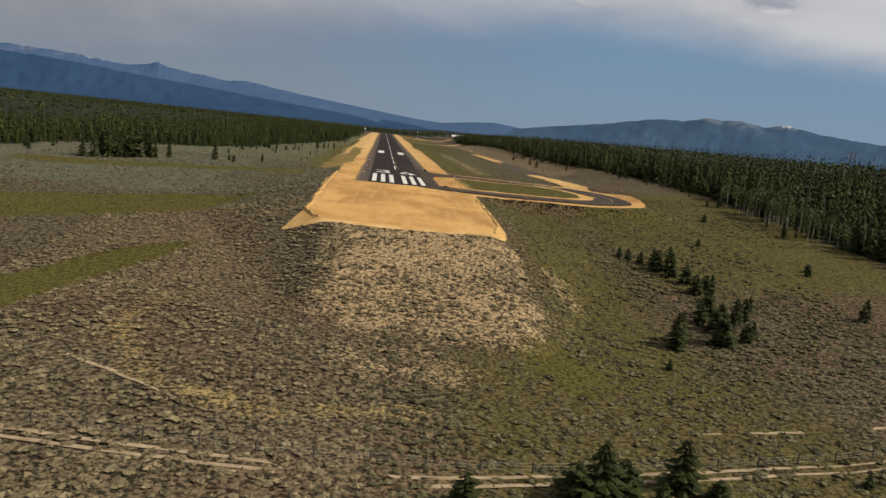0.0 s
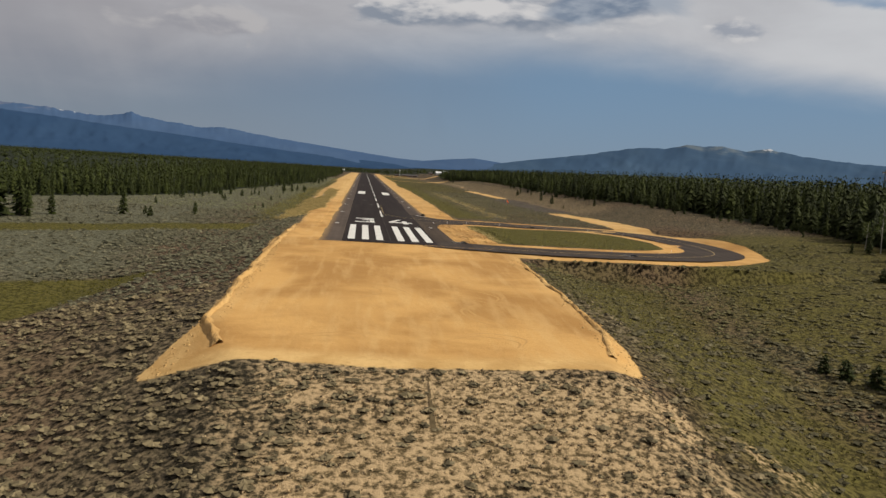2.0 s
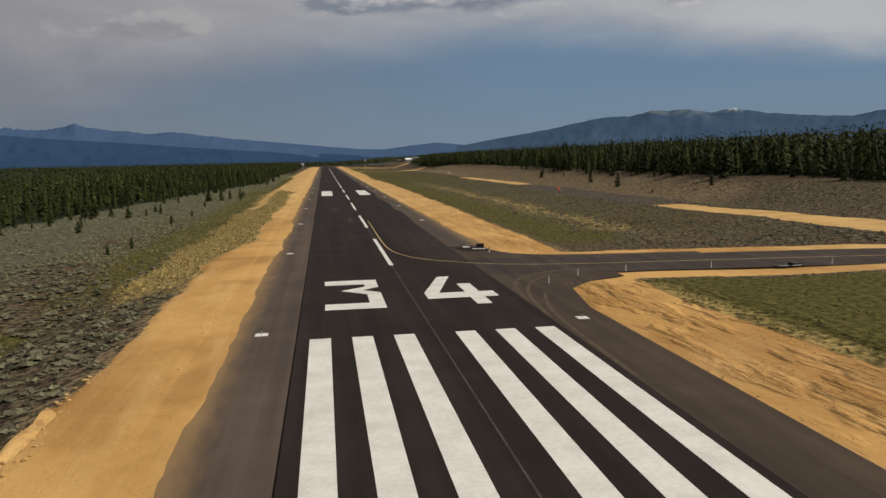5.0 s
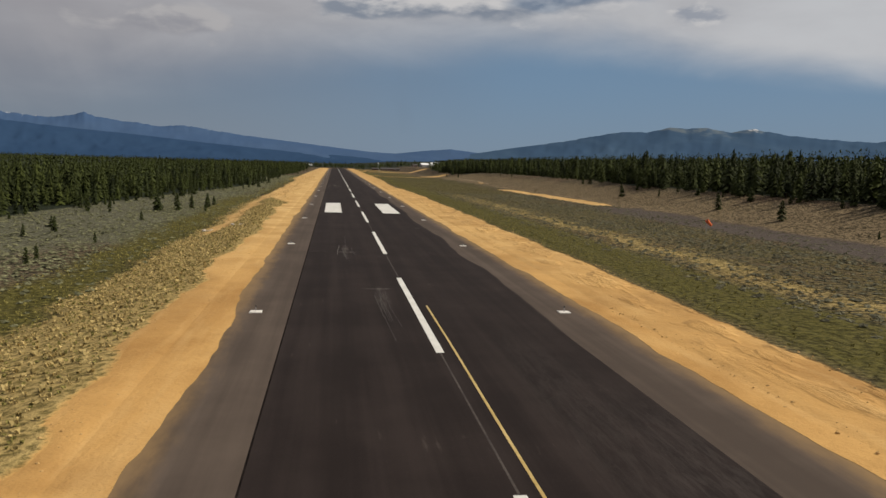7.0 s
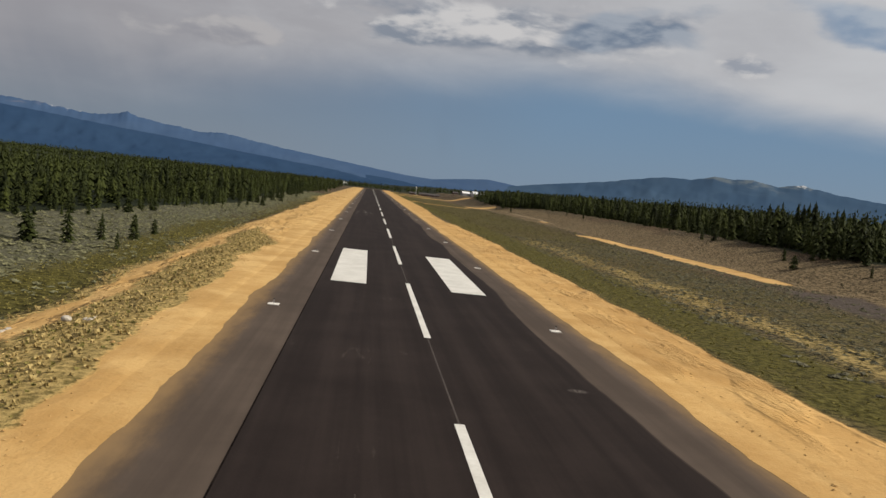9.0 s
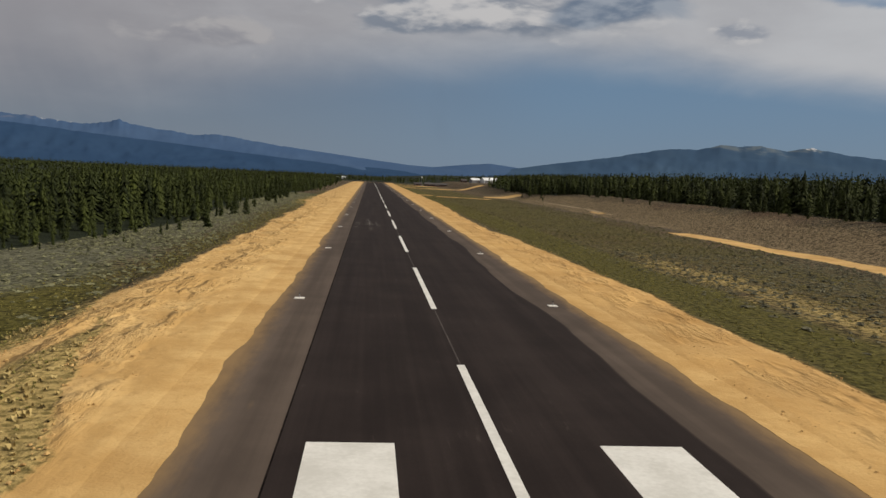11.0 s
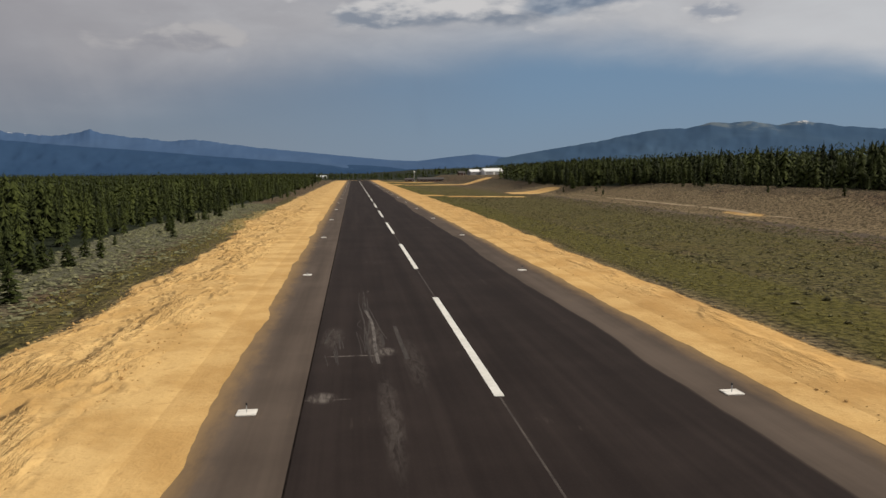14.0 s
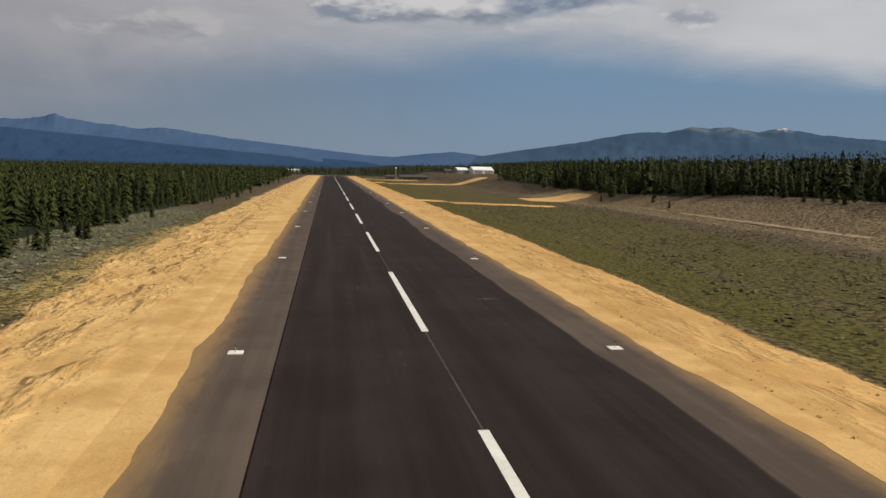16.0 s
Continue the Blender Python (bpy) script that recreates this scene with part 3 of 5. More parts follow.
    graded = band(x + wob * 0.5, -40, -15.5, 1.5) * band(y, 215, 1600, 70) + 0.55 * band(x + wob, 15.5, 34, 2) * band(y, 180, 1600, 60) + 0.8 * band(x, 60, 135, 5) * band(y, 60, 1600, 15)
    lip = band(y - 0.07 * np.abs(x) + wob, -110, -101.5, 1.5) * band(x, -36, 32, 2)
    lip = np.maximum(lip, band(x + wob, -36, -25.5, 1.5) * band(y, -104, 20, 4) * 0.7)
    graded = np.maximum(graded, np.maximum(lip, band(x + wob, 26, 33, 1.0) * band(y, -104, -10, 4) * 0.6))
    meadow = band(x + wob * 8, -300, -58, 12) * band(y + wob * 5, -38, 260, 14) * 0.9
    meadow = np.maximum(meadow, band(x + wob * 6, -110, -43, 6) * band(y, 240, 820, 20) * 0.85)
    rough = band(x + wob * 2, -40, -24.5, 2.5) * band(y, 200, 1600, 60) + 0.45 * band(x + wob * 2, 22, 34, 2) * band(y, 96, 1600, 15) + 0.95 * band(x + wob, 18, 34, 1.5) * band(y + wob, 6, 68, 3)
    return {"golden": golden, "rough": rough, "meadow": meadow, "graded": graded, "sand": sand, "green": green, "straw": straw, "soil": soil, "dark": dark, "wood": wood}


# ---- mesh helpers ----
def array_mesh(name, verts, faces, mats, index=None, attrs=None, smooth_faces=False):
    """A mesh from numpy arrays; faces all have the same number of corners."""
    me = bpy.data.meshes.new(name)
    nf, k = faces.shape
    me.vertices.add(len(verts))
    me.vertices.foreach_set("co", np.ascontiguousarray(verts, np.float32).ravel())
    me.loops.add(nf * k)
    me.loops.foreach_set("vertex_index", np.ascontiguousarray(faces, np.int32).ravel())
    me.polygons.add(nf)
    me.polygons.foreach_set("loop_start", np.arange(0, nf * k, k, dtype=np.int32))
    for m in mats:
        me.materials.append(m)
    if index is not None:
        me.polygons.foreach_set("material_index", np.ascontiguousarray(index, np.int32))
    me.polygons.foreach_set("use_smooth", np.full(nf, smooth_faces, dtype=bool))
    for key, values in (attrs or {}).items():
        me.attributes.new(key, "FLOAT", "POINT").data.foreach_set("value", np.ascontiguousarray(values, np.float32))
    me.update(calc_edges=True)
    return me


def part(name, bm, mat, parent=None, label=""):
    me = bpy.data.meshes.new(name)
    bm.to_mesh(me)
    bm.free()
    me.materials.append(mat)
    ob = new(name, me)
    if parent is not None:
        ob.parent = parent
    return tagged(ob, label)


def thing(name, label, category, at=None, group="", kind=""):
    ob = new(name)
    ob.empty_display_size = 0.5
    if at is not None:
        ob.matrix_basis = at
    return tagged(ob, label, category, group, kind)


def box(bm, x0, x1, y0, y1, z0, z1, bevel=0.0):
    made = bmesh.ops.create_cube(bm, size=1.0, matrix=Matrix.Translation(((x0 + x1) / 2, (y0 + y1) / 2, (z0 + z1) / 2)) @ Matrix.Diagonal((x1 - x0, y1 - y0, z1 - z0, 1)))
    if bevel:
        edges = {e for v in made["verts"] for e in v.link_edges}
        bmesh.ops.bevel(bm, geom=list(edges), offset=bevel, segments=2, affect="EDGES")
    return bm


def rod(bm, a, b, r0, r1, sides=8):
    a, b = Vector(a), Vector(b)
    m = Matrix.Translation((a + b) / 2) @ (b - a).to_track_quat("Z", "Y").to_matrix().to_4x4()
    bmesh.ops.create_cone(bm, cap_ends=True, segments=sides, radius1=r0, radius2=r1, depth=(b - a).length, matrix=m)
    return bm


def slab(outline, z0, z1):
    """A flat plate with the given outline."""
    bm = bmesh.new()
    top = [bm.verts.new((x, y, z1)) for x, y in outline]
    low = [bm.verts.new((x, y, z0)) for x, y in outline]
    bm.faces.new(top)
    n = len(outline)
    for i in range(n):
        bm.faces.new((top[i], low[i], low[(i + 1) % n], top[(i + 1) % n]))
    bmesh.ops.recalc_face_normals(bm, faces=bm.faces)
    bmesh.ops.triangulate(bm, faces=[f for f in bm.faces if len(f.verts) > 4])
    return bm


def ribbon(line, width, z, drop=0.02):
    """A strip of paint or paving along a line of points."""
    line = np.asarray(line, float)
    t = np.gradient(line, axis=0)
    t /= np.linalg.norm(t, axis=1)[:, None]
    nrm = np.stack([-t[:, 1], t[:, 0]], 1) * width / 2
    bm = bmesh.new()
    rows = [[bm.verts.new((*p, h)) for p, h in ((a, z - drop), (a, z), (b, z), (b, z - drop))] for a, b in zip(line + nrm, line - nrm)]
    for r, s in zip(rows, rows[1:]):
        for i in range(3):
            bm.faces.new((r[i], r[i + 1], s[i + 1], s[i]))
    bmesh.ops.recalc_face_normals(bm, faces=bm.faces)
    return bm


# ---- ground ----
def spread(lo, hi, fine_lo, fine_hi, stepsize, growth):
    mid = list(np.arange(fine_lo, fine_hi + 0.01, stepsize))
    up, s = [], stepsize
    while (up[-1] if up else mid[-1]) < hi:
        s *= growth
        up.append((up[-1] if up else mid[-1]) + s)
    down, s = [], stepsize
    while (down[-1] if down else mid[0]) > lo:
        s *= growth
        down.append((down[-1] if down else mid[0]) - s)
    return np.array(down[::-1] + mid + up)


gx = spread(-7400, 7400, -62, 112, 1.2, 1.12)
gy = spread(-900, 7400, -236, 480, 1.9, 1.014)
X, Y = np.meshgrid(gx, gy)
flat = np.clip((np.abs(X) - 30) / 20, 0, 1) + np.clip((-108 - Y) / 10, 0, 1)
Z = height(X, Y) + np.clip(flat, 0, 1) * (0.22 * wander(X, Y, 7.0, 1.0) + 0.08 * wander(X, Y, 2.2, 3.0)) * (Y < 1500)
zone_values = zones(X, Y)
rough_sand = zone_values["sand"] * (np.abs(X) > 20.4) * (Y > -4)
Z = Z + rough_sand * (0.015 * wander(X, Y, 0.9, 5.0) + 0.04 * wander(X, Y, 2.6, 4.0))
paved = ((np.abs(X) < 17.2) & (Y > -9) & (Y < 1640)) | ((near_line(X, Y, LOOP_LINE) < 8.6) & (X > 9)) | ((X > 9) & (X < 48) & (Y > 60) & (Y < 105) & (near_line(X, Y, LOOP_LINE) < 13))
Z = np.where(paved, Z - 0.12, Z)
ny, nx = X.shape
ids = np.arange(nx * ny).reshape(ny, nx)
quads = np.stack([ids[:-1, :-1], ids[:-1, 1:], ids[1:, 1:], ids[1:, :-1]], -1).reshape(-1, 4)
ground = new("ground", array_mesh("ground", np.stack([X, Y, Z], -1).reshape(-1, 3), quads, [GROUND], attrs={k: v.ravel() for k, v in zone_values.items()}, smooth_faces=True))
tagged(ground, "sagebrush plain with sandy graded fill and grassy verges", "ground", kind="structure")

# ---- pavement ----
END = 1625
runway = tagged(part("runway", slab([(-11.6, -6.2), (11.2, -6.2), (11.2, END), (-11.6, END)], -0.06, 0.035), RUNWAY), "new dark asphalt runway with white painted markings", "runway", kind="structure")
tagged(part("road_shoulder_west", slab([(-17.7, -7.6), (-11.6, -7.4), (-11.6, END), (-17.7, END)], -0.06, 0.03), SHOULDER), "worn grey asphalt shoulder beside the runway", "road shoulder", kind="structure")
tagged(part("road_shoulder_east", slab([(11.2, 109), (16.45, 109), (17.6, 114), (17.6, END), (11.2, END)], -0.06, 0.03), SHOULDER), "worn grey asphalt shoulder beside the runway", "road shoulder", kind="structure")
junction = tagged(part("road_shoulder_junction", slab([(11.2, -9), (16.4, -9.5), (22, -13), (22, 1), (17.5, 4), (16.4, 8), (16.4, 53), (18.2, 64), (22, 68.5), (27, 71), (27, 74), (46, 74), (46, 90.2), (38, 90.9), (31, 91.8), (25.5, 92.8), (22, 94.2), (19.6, 96.2), (18, 98.8), (17, 102.5), (16.45, 109), (11.2, 109)], -0.06, 0.026), JUNCTION), "grey asphalt junction where the taxiway meets the runway", "road shoulder", kind="structure")
taxiway = tagged(part("taxiway", ribbon(LOOP_LINE, 15.5, 0.031, 0.08), TAXI), "dark asphalt taxiway loop round a grassy island", "taxiway", kind="structure")

PAINT = 0.045
for i in range(6):
    x0 = (-10.5, -7.0, -3.5, 1.75, 5.25, 8.75)[i]
    part("threshold_stripe", slab([(x0, 0), (x0 + 1.75, 0), (x0 + 1.75, 45.72), (x0, 45.72)], 0.03, PAINT), WHITE, runway, "white painted threshold bar")
part("numeral_three", slab([(-9.2, 76.2), (-3.05, 76.2), (-3.05, 70.8), (-5.0, 68.9), (-3.05, 67.0), (-3.05, 57.9), (-9.2, 57.9), (-9.2, 61.0), (-4.6, 61.0), (-4.6, 66.1), (-7.4, 68.9), (-4.6, 71.3), (-4.6, 73.0), (-9.2, 73.0)], 0.03, PAINT), WHITE, runway, "white painted figure 3")
part("numeral_four", slab([(4.6, 76.2), (6.1, 76.2), (3.2, 64.8), (6.1, 64.8), (6.1, 70.4), (7.65, 70.4), (7.65, 64.8), (9.2, 64.8), (9.2, 61.5), (7.65, 61.5), (7.65, 57.6), (6.1, 57.6), (6.1, 61.5), (1.6, 61.5), (1.6, 65.1)], 0.03, PAINT), WHITE, runway, "white painted figure 4")
for i in range(25):
    y0 = 88.4 + 60.96 * i
    if y0 + 36.6 < END - 40:
        part("centre_stripe", slab([(-0.3, y0), (0.3, y0), (0.3, y0 + 36.58), (-0.3, y0 + 36.58)], 0.03, PAINT), WHITE, runway, "white centre-line dash")
for x0 in (-10.15, 5.55):
    part("aiming_mark", slab([(x0, 303.5), (x0 + 4.6, 303.5), (x0 + 4.6, 351.5), (x0, 351.5)], 0.03, PAINT), WHITE, runway, "broad white aiming point block")
part("edge_joint", slab([(-11.64, -6.2), (-11.54, -6.2), (-11.54, END), (-11.64, END)], 0.03, 0.040), CRACK, runway, "dark open joint along the paving edge")
part("centre_joint", slab([(-0.06, 0), (0.06, 0), (0.06, END), (-0.06, END)], 0.03, 0.038), SEAM, runway, "sealed paving joint down the centre")
lead = spline([(1.2, 168), (1.15, 150), (1.0, 128), (1.1, 112), (1.9, 103), (4.2, 95.5), (8, 90.4), (15, 85.2), (24, 82.6), (34, 81.5), (54, 79.5), (72, 77), (82, 71), (89, 60), (92, 45), (92, 30), (89, 14), (82, 3), (70, -4), (52, -7), (34, -7), (22, -6)], 150)
part("lead_line", ribbon(lead, 0.17, PAINT, 0.015), YELLOW, runway, "thin yellow taxi guide line")


def sheet(name, line, half, wide, rough, z, label):
    """A thin ragged sheet of blown sand along an edge of the paving."""
    p = np.asarray(line, float)
    t = np.gradient(p, axis=0)
    t /= np.linalg.norm(t, axis=1)[:, None]
    nrm = np.stack([-t[:, 1], t[:, 0]], 1)
    r = np.random.default_rng(len(p))
    w = half + rough * (0.75 * wander(p[:, 0], p[:, 1], 5.5, wide) + 0.30 * wander(p[:, 0], p[:, 1] * 3, 4.0, 1.0) + 0.07 * r.normal(0, 0.4, len(p)))
    a, c = p - nrm * wide, p + nrm * w[:, None]
    ha = height(a[:, 0], a[:, 1]) - 0.02 if name.endswith("south") else np.full(len(a), -0.012)
    v = np.vstack([np.column_stack([a, np.minimum(ha, z)]), np.column_stack([p, np.full(len(p), z)]), np.column_stack([c, np.full(len(p), z)])])
    n = len(p)
    i = np.arange(n - 1)
    q = np.vstack([np.stack([i, i + 1, i + 1 + n, i + n], -1), np.stack([i + n, i + 1 + n, i + 1 + 2 * n, i + 2 * n], -1)])
    ob = new(name, array_mesh(name, v, q, [GROUND], attrs={"sand": np.ones(3 * n), **{k: np.zeros(3 * n) for k in ("green", "straw", "soil", "dark", "wood", "meadow", "rough", "golden")}, "graded": np.tile(np.zeros(n) if name.endswith("south") else smooth(150, 280, p[:, 1]) * 0.8, 3)}))
    return tagged(ob, label, "sand", kind="structure")


ys = np.arange(-7, 900, 0.7)
inner = profile(ys, [(-7, -17.0), (100, -16.8), (153, -16.2), (185, -16.8), (235, -17.1), (480, -16.6), (640, -17.3), (900, -17.4)])
sheet("ground_sand_west", np.column_stack([np.full(len(ys), -18.1), ys])[::-1], (18.1 + inner)[::-1], 2.4, 0.75, 0.043, "sand blown over the edge of the shoulder")
ys = np.arange(112, 900, 0.7)
sheet("ground_sand_east", np.column_stack([np.full(len(ys), 18.0), ys]), profile(ys, [(112, 0.3), (122, 0.9), (150, 1.2)]), 2.4, 0.7, 0.043, "sand blown over the edge of the shoulder")
xs = np.arange(-17.5, 24, 0.5)
sheet("ground_sand_south", np.column_stack([xs, -7.4 - 0.12 * np.clip(xs - 10, 0, 20)]), 0.1, 1.5, 0.5, 0.041, "sand along the end of the paving")


def drape(line, width, lift, n):
    """A narrow strip that lies on the ground along a line."""
    p = spline(line, n)
    t = np.gradient(p, axis=0)
    t /= np.linalg.norm(t, axis=1)[:, None]
    nrm = np.stack([-t[:, 1], t[:, 0]], 1) * (width / 2)
    taper = np.minimum(1, 4 * np.minimum(np.linspace(0, 1, n), np.linspace(1, 0, n)))[:, None] + 0.05
    a, c = p + nrm * taper, p - nrm * taper
    v = np.vstack([np.column_stack([q, height(q[:, 0], q[:, 1]) + lift]) for q in (a, c)])
    i = np.arange(n - 1)
    return v, np.stack([i, i + 1, i + 1 + n, i + n], -1)


TRACKED = two_tone("tracked_sand", (0.425, 0.242, 0.085), (0.50, 0.300, 0.112), 0.5, 0.95, 0.1)
TRODDEN = two_tone("pale_wheel_track", (0.22, 0.165, 0.10), (0.40, 0.31, 0.20), 0.5, 0.95, 0.1)
CHALK_BRIGHT = two_tone("chalk_spill", (0.021, 0.016, 0.0145), (0.17, 0.15, 0.135), 1.4, 0.8, 0.2, grain=(2.5, 0.5, 1))
CHALK = two_tone("chalky_scuff", (0.022, 0.017, 0.015), (0.062, 0.052, 0.046), 1.2, 0.8, 0.2, grain=(2, 0.3, 1))
arcs = [[(14, -88), (9, -82), (8, -76), (12, -73)], [(6, -67), (12, -70), (17, -75)], [(12, -62), (15, -66), (14, -70)], [(-10, -72), (-6, -70), (-5, -66), (-8, -63)], [(-16, -95), (-9, -93), (-7, -96)], [(3, -94), (8, -91), (13, -93), (12, -97)], [(-4, -60), (-1, -63), (1, -67)]]
for line in arcs:
    for off in (0.0, 1.7):
        v, q = drape([(x + off * 0.7, y + off) for x, y in line], 0.34, 0.012, 40)
        tagged(new("ground_track", array_mesh("ground_track", v, q, [TRACKED])), "curved tyre track pressed into the sand", "tyre track", kind="structure")

ROAD = [(-120, -195), (-80, -204), (-49, -211.5), (-16, -215.8), (0, -216), (36, -207), (67, -200), (140, -188)]
for off in (-1.0, 1.0):
    v, q = drape([(x, y + off) for x, y in ROAD], 0.75, 0.06, 220)
    v[:, 1] += 0.18 * wander(v[:, 0], v[:, 1], 1.2, off)
    tagged(new("ground_track", array_mesh("ground_track", v, q, [TRODDEN])), "pale wheel track worn across the sagebrush", "wheel track", kind="structure")
v, q = drape([(0.6, -107), (0.3, -118), (0.0, -128), (-0.4, -138)], 0.55, 0.10, 60)
v[:, 0] += 0.12 * wander(v[:, 0], v[:, 1], 1.3, 2.0)
RUT = two_tone("dark_rut", (0.06, 0.044, 0.022), (0.13, 0.095, 0.05), 0.6, 0.95, 0.1)
tagged(new("ground_track", array_mesh("ground_track", v, q, [RUT])), "dark rut running down the fill slope", "wheel track", kind="structure")
v, q = drape([(107, 873), (107.4, 768), (107.4, 705), (106, 680), (106, 655)], 1.6, 0.08, 200)
v[:, 0] += 0.3 * wander(v[:, 0], v[:, 1], 2.5, 2.0)
tagged(new("ground_track", array_mesh("ground_track", v, q, [TRODDEN])), "pale dirt track along the foot of the bank", "wheel track", kind="structure")
DUSTY = two_tone("dusty_wheel_marks", (0.060, 0.046, 0.034), (0.115, 0.086, 0.060), 0.6, 0.95, 0.1)
for k, line in enumerate(([(11.4, 58), (12.3, 66), (14.6, 72.5), (19.5, 76.6), (28, 78.2)], [(11.3, 50), (12.6, 62), (15.6, 70.4), (21, 75.0), (30, 76.6)], [(11.6, 64), (13.6, 71), (18, 76), (25, 78.8)], [(11.4, 30), (11.8, 44), (12.6, 54), (14.4, 62)])):
    part("wheel_mark", ribbon(spline(line, 30), 0.4, 0.0335 + 0.0006 * k, 0.0), DUSTY, taxiway, "dusty curved wheel mark")
for line in ([(40, -193), (60, -189), (80, -186), (120, -181)], [(-75, -178), (-55, -184), (-44, -190), (-30, -200)]):
    v, q = drape(line, 0.8, 0.06, 90)
    v[:, 1] += 0.25 * wander(v[:, 0], v[:, 1], 1.1, 2.0)
    tagged(new("ground_track", array_mesh("ground_track", v, q, [TRODDEN])), "faint pale path across the sagebrush", "path", kind="structure")

# ---- mountains ----
def grain(u, v, seed):
    """Smooth value noise over a plane, -1 to 1."""
    table = np.random.default_rng(seed).uniform(-1, 1, (64, 64))
    i, j = np.floor(u).astype(int), np.floor(v).astype(int)
    fu, fv = u - i, v - j
    fu, fv = fu * fu * (3 - 2 * fu), fv * fv * (3 - 2 * fv)
    a, c = table[i % 64, j % 64], table[(i + 1) % 64, j % 64]
    d, e = table[i % 64, (j + 1) % 64], table[(i + 1) % 64, (j + 1) % 64]
    return (a * (1 - fu) + c * fu) * (1 - fv) + (d * (1 - fu) + e * fu) * fv


MID = (-8.0, 140.0)


def mountain_range(name, crest, radius, depth, mat, label, seed, snow=(), rugged=0.045, teeth=5.0):
    """A ridge whose skyline follows crest: bearing and angle above the level, seen from the middle of the strip."""
    az = np.arange(crest[0][0], crest[-1][0] + 0.01, 0.12)
    el = profile(az, crest)
    rows = 28
    k = np.linspace(0, 1, rows)
    A, K = np.meshgrid(az, k)
    crest_h = radius * np.tan(np.radians(el)) + 13
    E = np.broadcast_to(crest_h, A.shape)
    R = radius - depth * (1 - K) 
    spur = grain(A * 0.75 + 1.4 * K, K * 3.0, int(seed)) + 0.55 * grain(A * 1.7 - 1.8 * K, K * 5.0, int(seed) + 20) + 0.25 * grain(A * 3.6, K * 9.0, int(seed) + 40)
    width = 61
    wide = np.convolve(np.pad(crest_h, width // 2, mode="edge"), np.ones(width) / width, mode="valid")
    H = np.broadcast_to(wide, A.shape) * K ** 1.1 + (E - wide) * K ** 5 + spur * rugged * E * np.sin(np.pi * np.clip(K * 0.97, 0, 1))
    H = H + (grain(A * 2.2, K * 0, int(seed) + 3) * 0.6 + grain(A * 5.0, K * 0, int(seed) + 4) * 0.4) * teeth * np.clip((np.broadcast_to(el, A.shape) - 1.3) / 1.0, 0.12, 1) * K ** 6
    H = H - 8 * (1 - K)
    xs, ys = MID[0] + R * np.sin(np.radians(A)), MID[1] + R * np.cos(np.radians(A))
    n, m = A.shape
    idx = np.arange(n * m).reshape(n, m)
    quads = np.stack([idx[:-1, :-1], idx[:-1, 1:], idx[1:, 1:], idx[1:, :-1]], -1).reshape(-1, 4)
    cover = np.zeros_like(A)
    for a, b, s in snow:
        cover = np.maximum(cover, np.clip(1.3 - np.abs(A - a) / b, 0, 1) * smooth(0.9, 0.985, K) * s)
    ob = new(name, array_mesh(name, np.stack([xs, ys, H], -1).reshape(-1, 3), quads, [mat], attrs={"up": (K * E / E.max()).ravel(), "snow": cover.ravel()}, smooth_faces=True))
    tagged(ob, label, "mountain range", kind="structure")
    return ob


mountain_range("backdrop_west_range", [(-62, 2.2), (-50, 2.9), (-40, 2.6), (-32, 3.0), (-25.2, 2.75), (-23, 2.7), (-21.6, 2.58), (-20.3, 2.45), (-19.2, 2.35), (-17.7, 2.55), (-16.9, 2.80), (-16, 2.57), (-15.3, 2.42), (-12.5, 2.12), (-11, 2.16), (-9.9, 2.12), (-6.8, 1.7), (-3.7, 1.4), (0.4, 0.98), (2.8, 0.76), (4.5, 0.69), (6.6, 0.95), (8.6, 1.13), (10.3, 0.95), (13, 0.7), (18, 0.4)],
               6560, 1500, RANGE_FAR, "distant mountain range tinted hazy blue, with bare grey tops", 1.0, [(-19.6, 0.5, 0.85), (-21.3, 0.35, 0.9), (-20.5, 0.2, 0.8), (-24, 0.5, 0.75)], rugged=0.03, teeth=12.0)
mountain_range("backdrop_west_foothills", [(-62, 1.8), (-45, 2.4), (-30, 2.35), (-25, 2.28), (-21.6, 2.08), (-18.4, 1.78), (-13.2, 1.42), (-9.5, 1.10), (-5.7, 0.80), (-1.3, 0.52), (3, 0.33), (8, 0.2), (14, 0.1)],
               5850, 900, RANGE_NEAR, "wooded foothills below the range, tinted dark hazy blue", 4.0, rugged=0.05, teeth=5.0)
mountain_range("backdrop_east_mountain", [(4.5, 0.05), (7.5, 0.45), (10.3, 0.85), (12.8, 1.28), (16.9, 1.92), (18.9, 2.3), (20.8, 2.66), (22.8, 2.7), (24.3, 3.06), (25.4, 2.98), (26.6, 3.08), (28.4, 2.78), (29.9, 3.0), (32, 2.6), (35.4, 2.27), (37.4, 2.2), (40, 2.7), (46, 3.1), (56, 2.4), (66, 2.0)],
               6350, 1300, RANGE_EAST, "wooded mountain tinted hazy blue-grey, with pale bald patches", 7.0, [(29.9, 0.7, 1.0)], rugged=0.035)


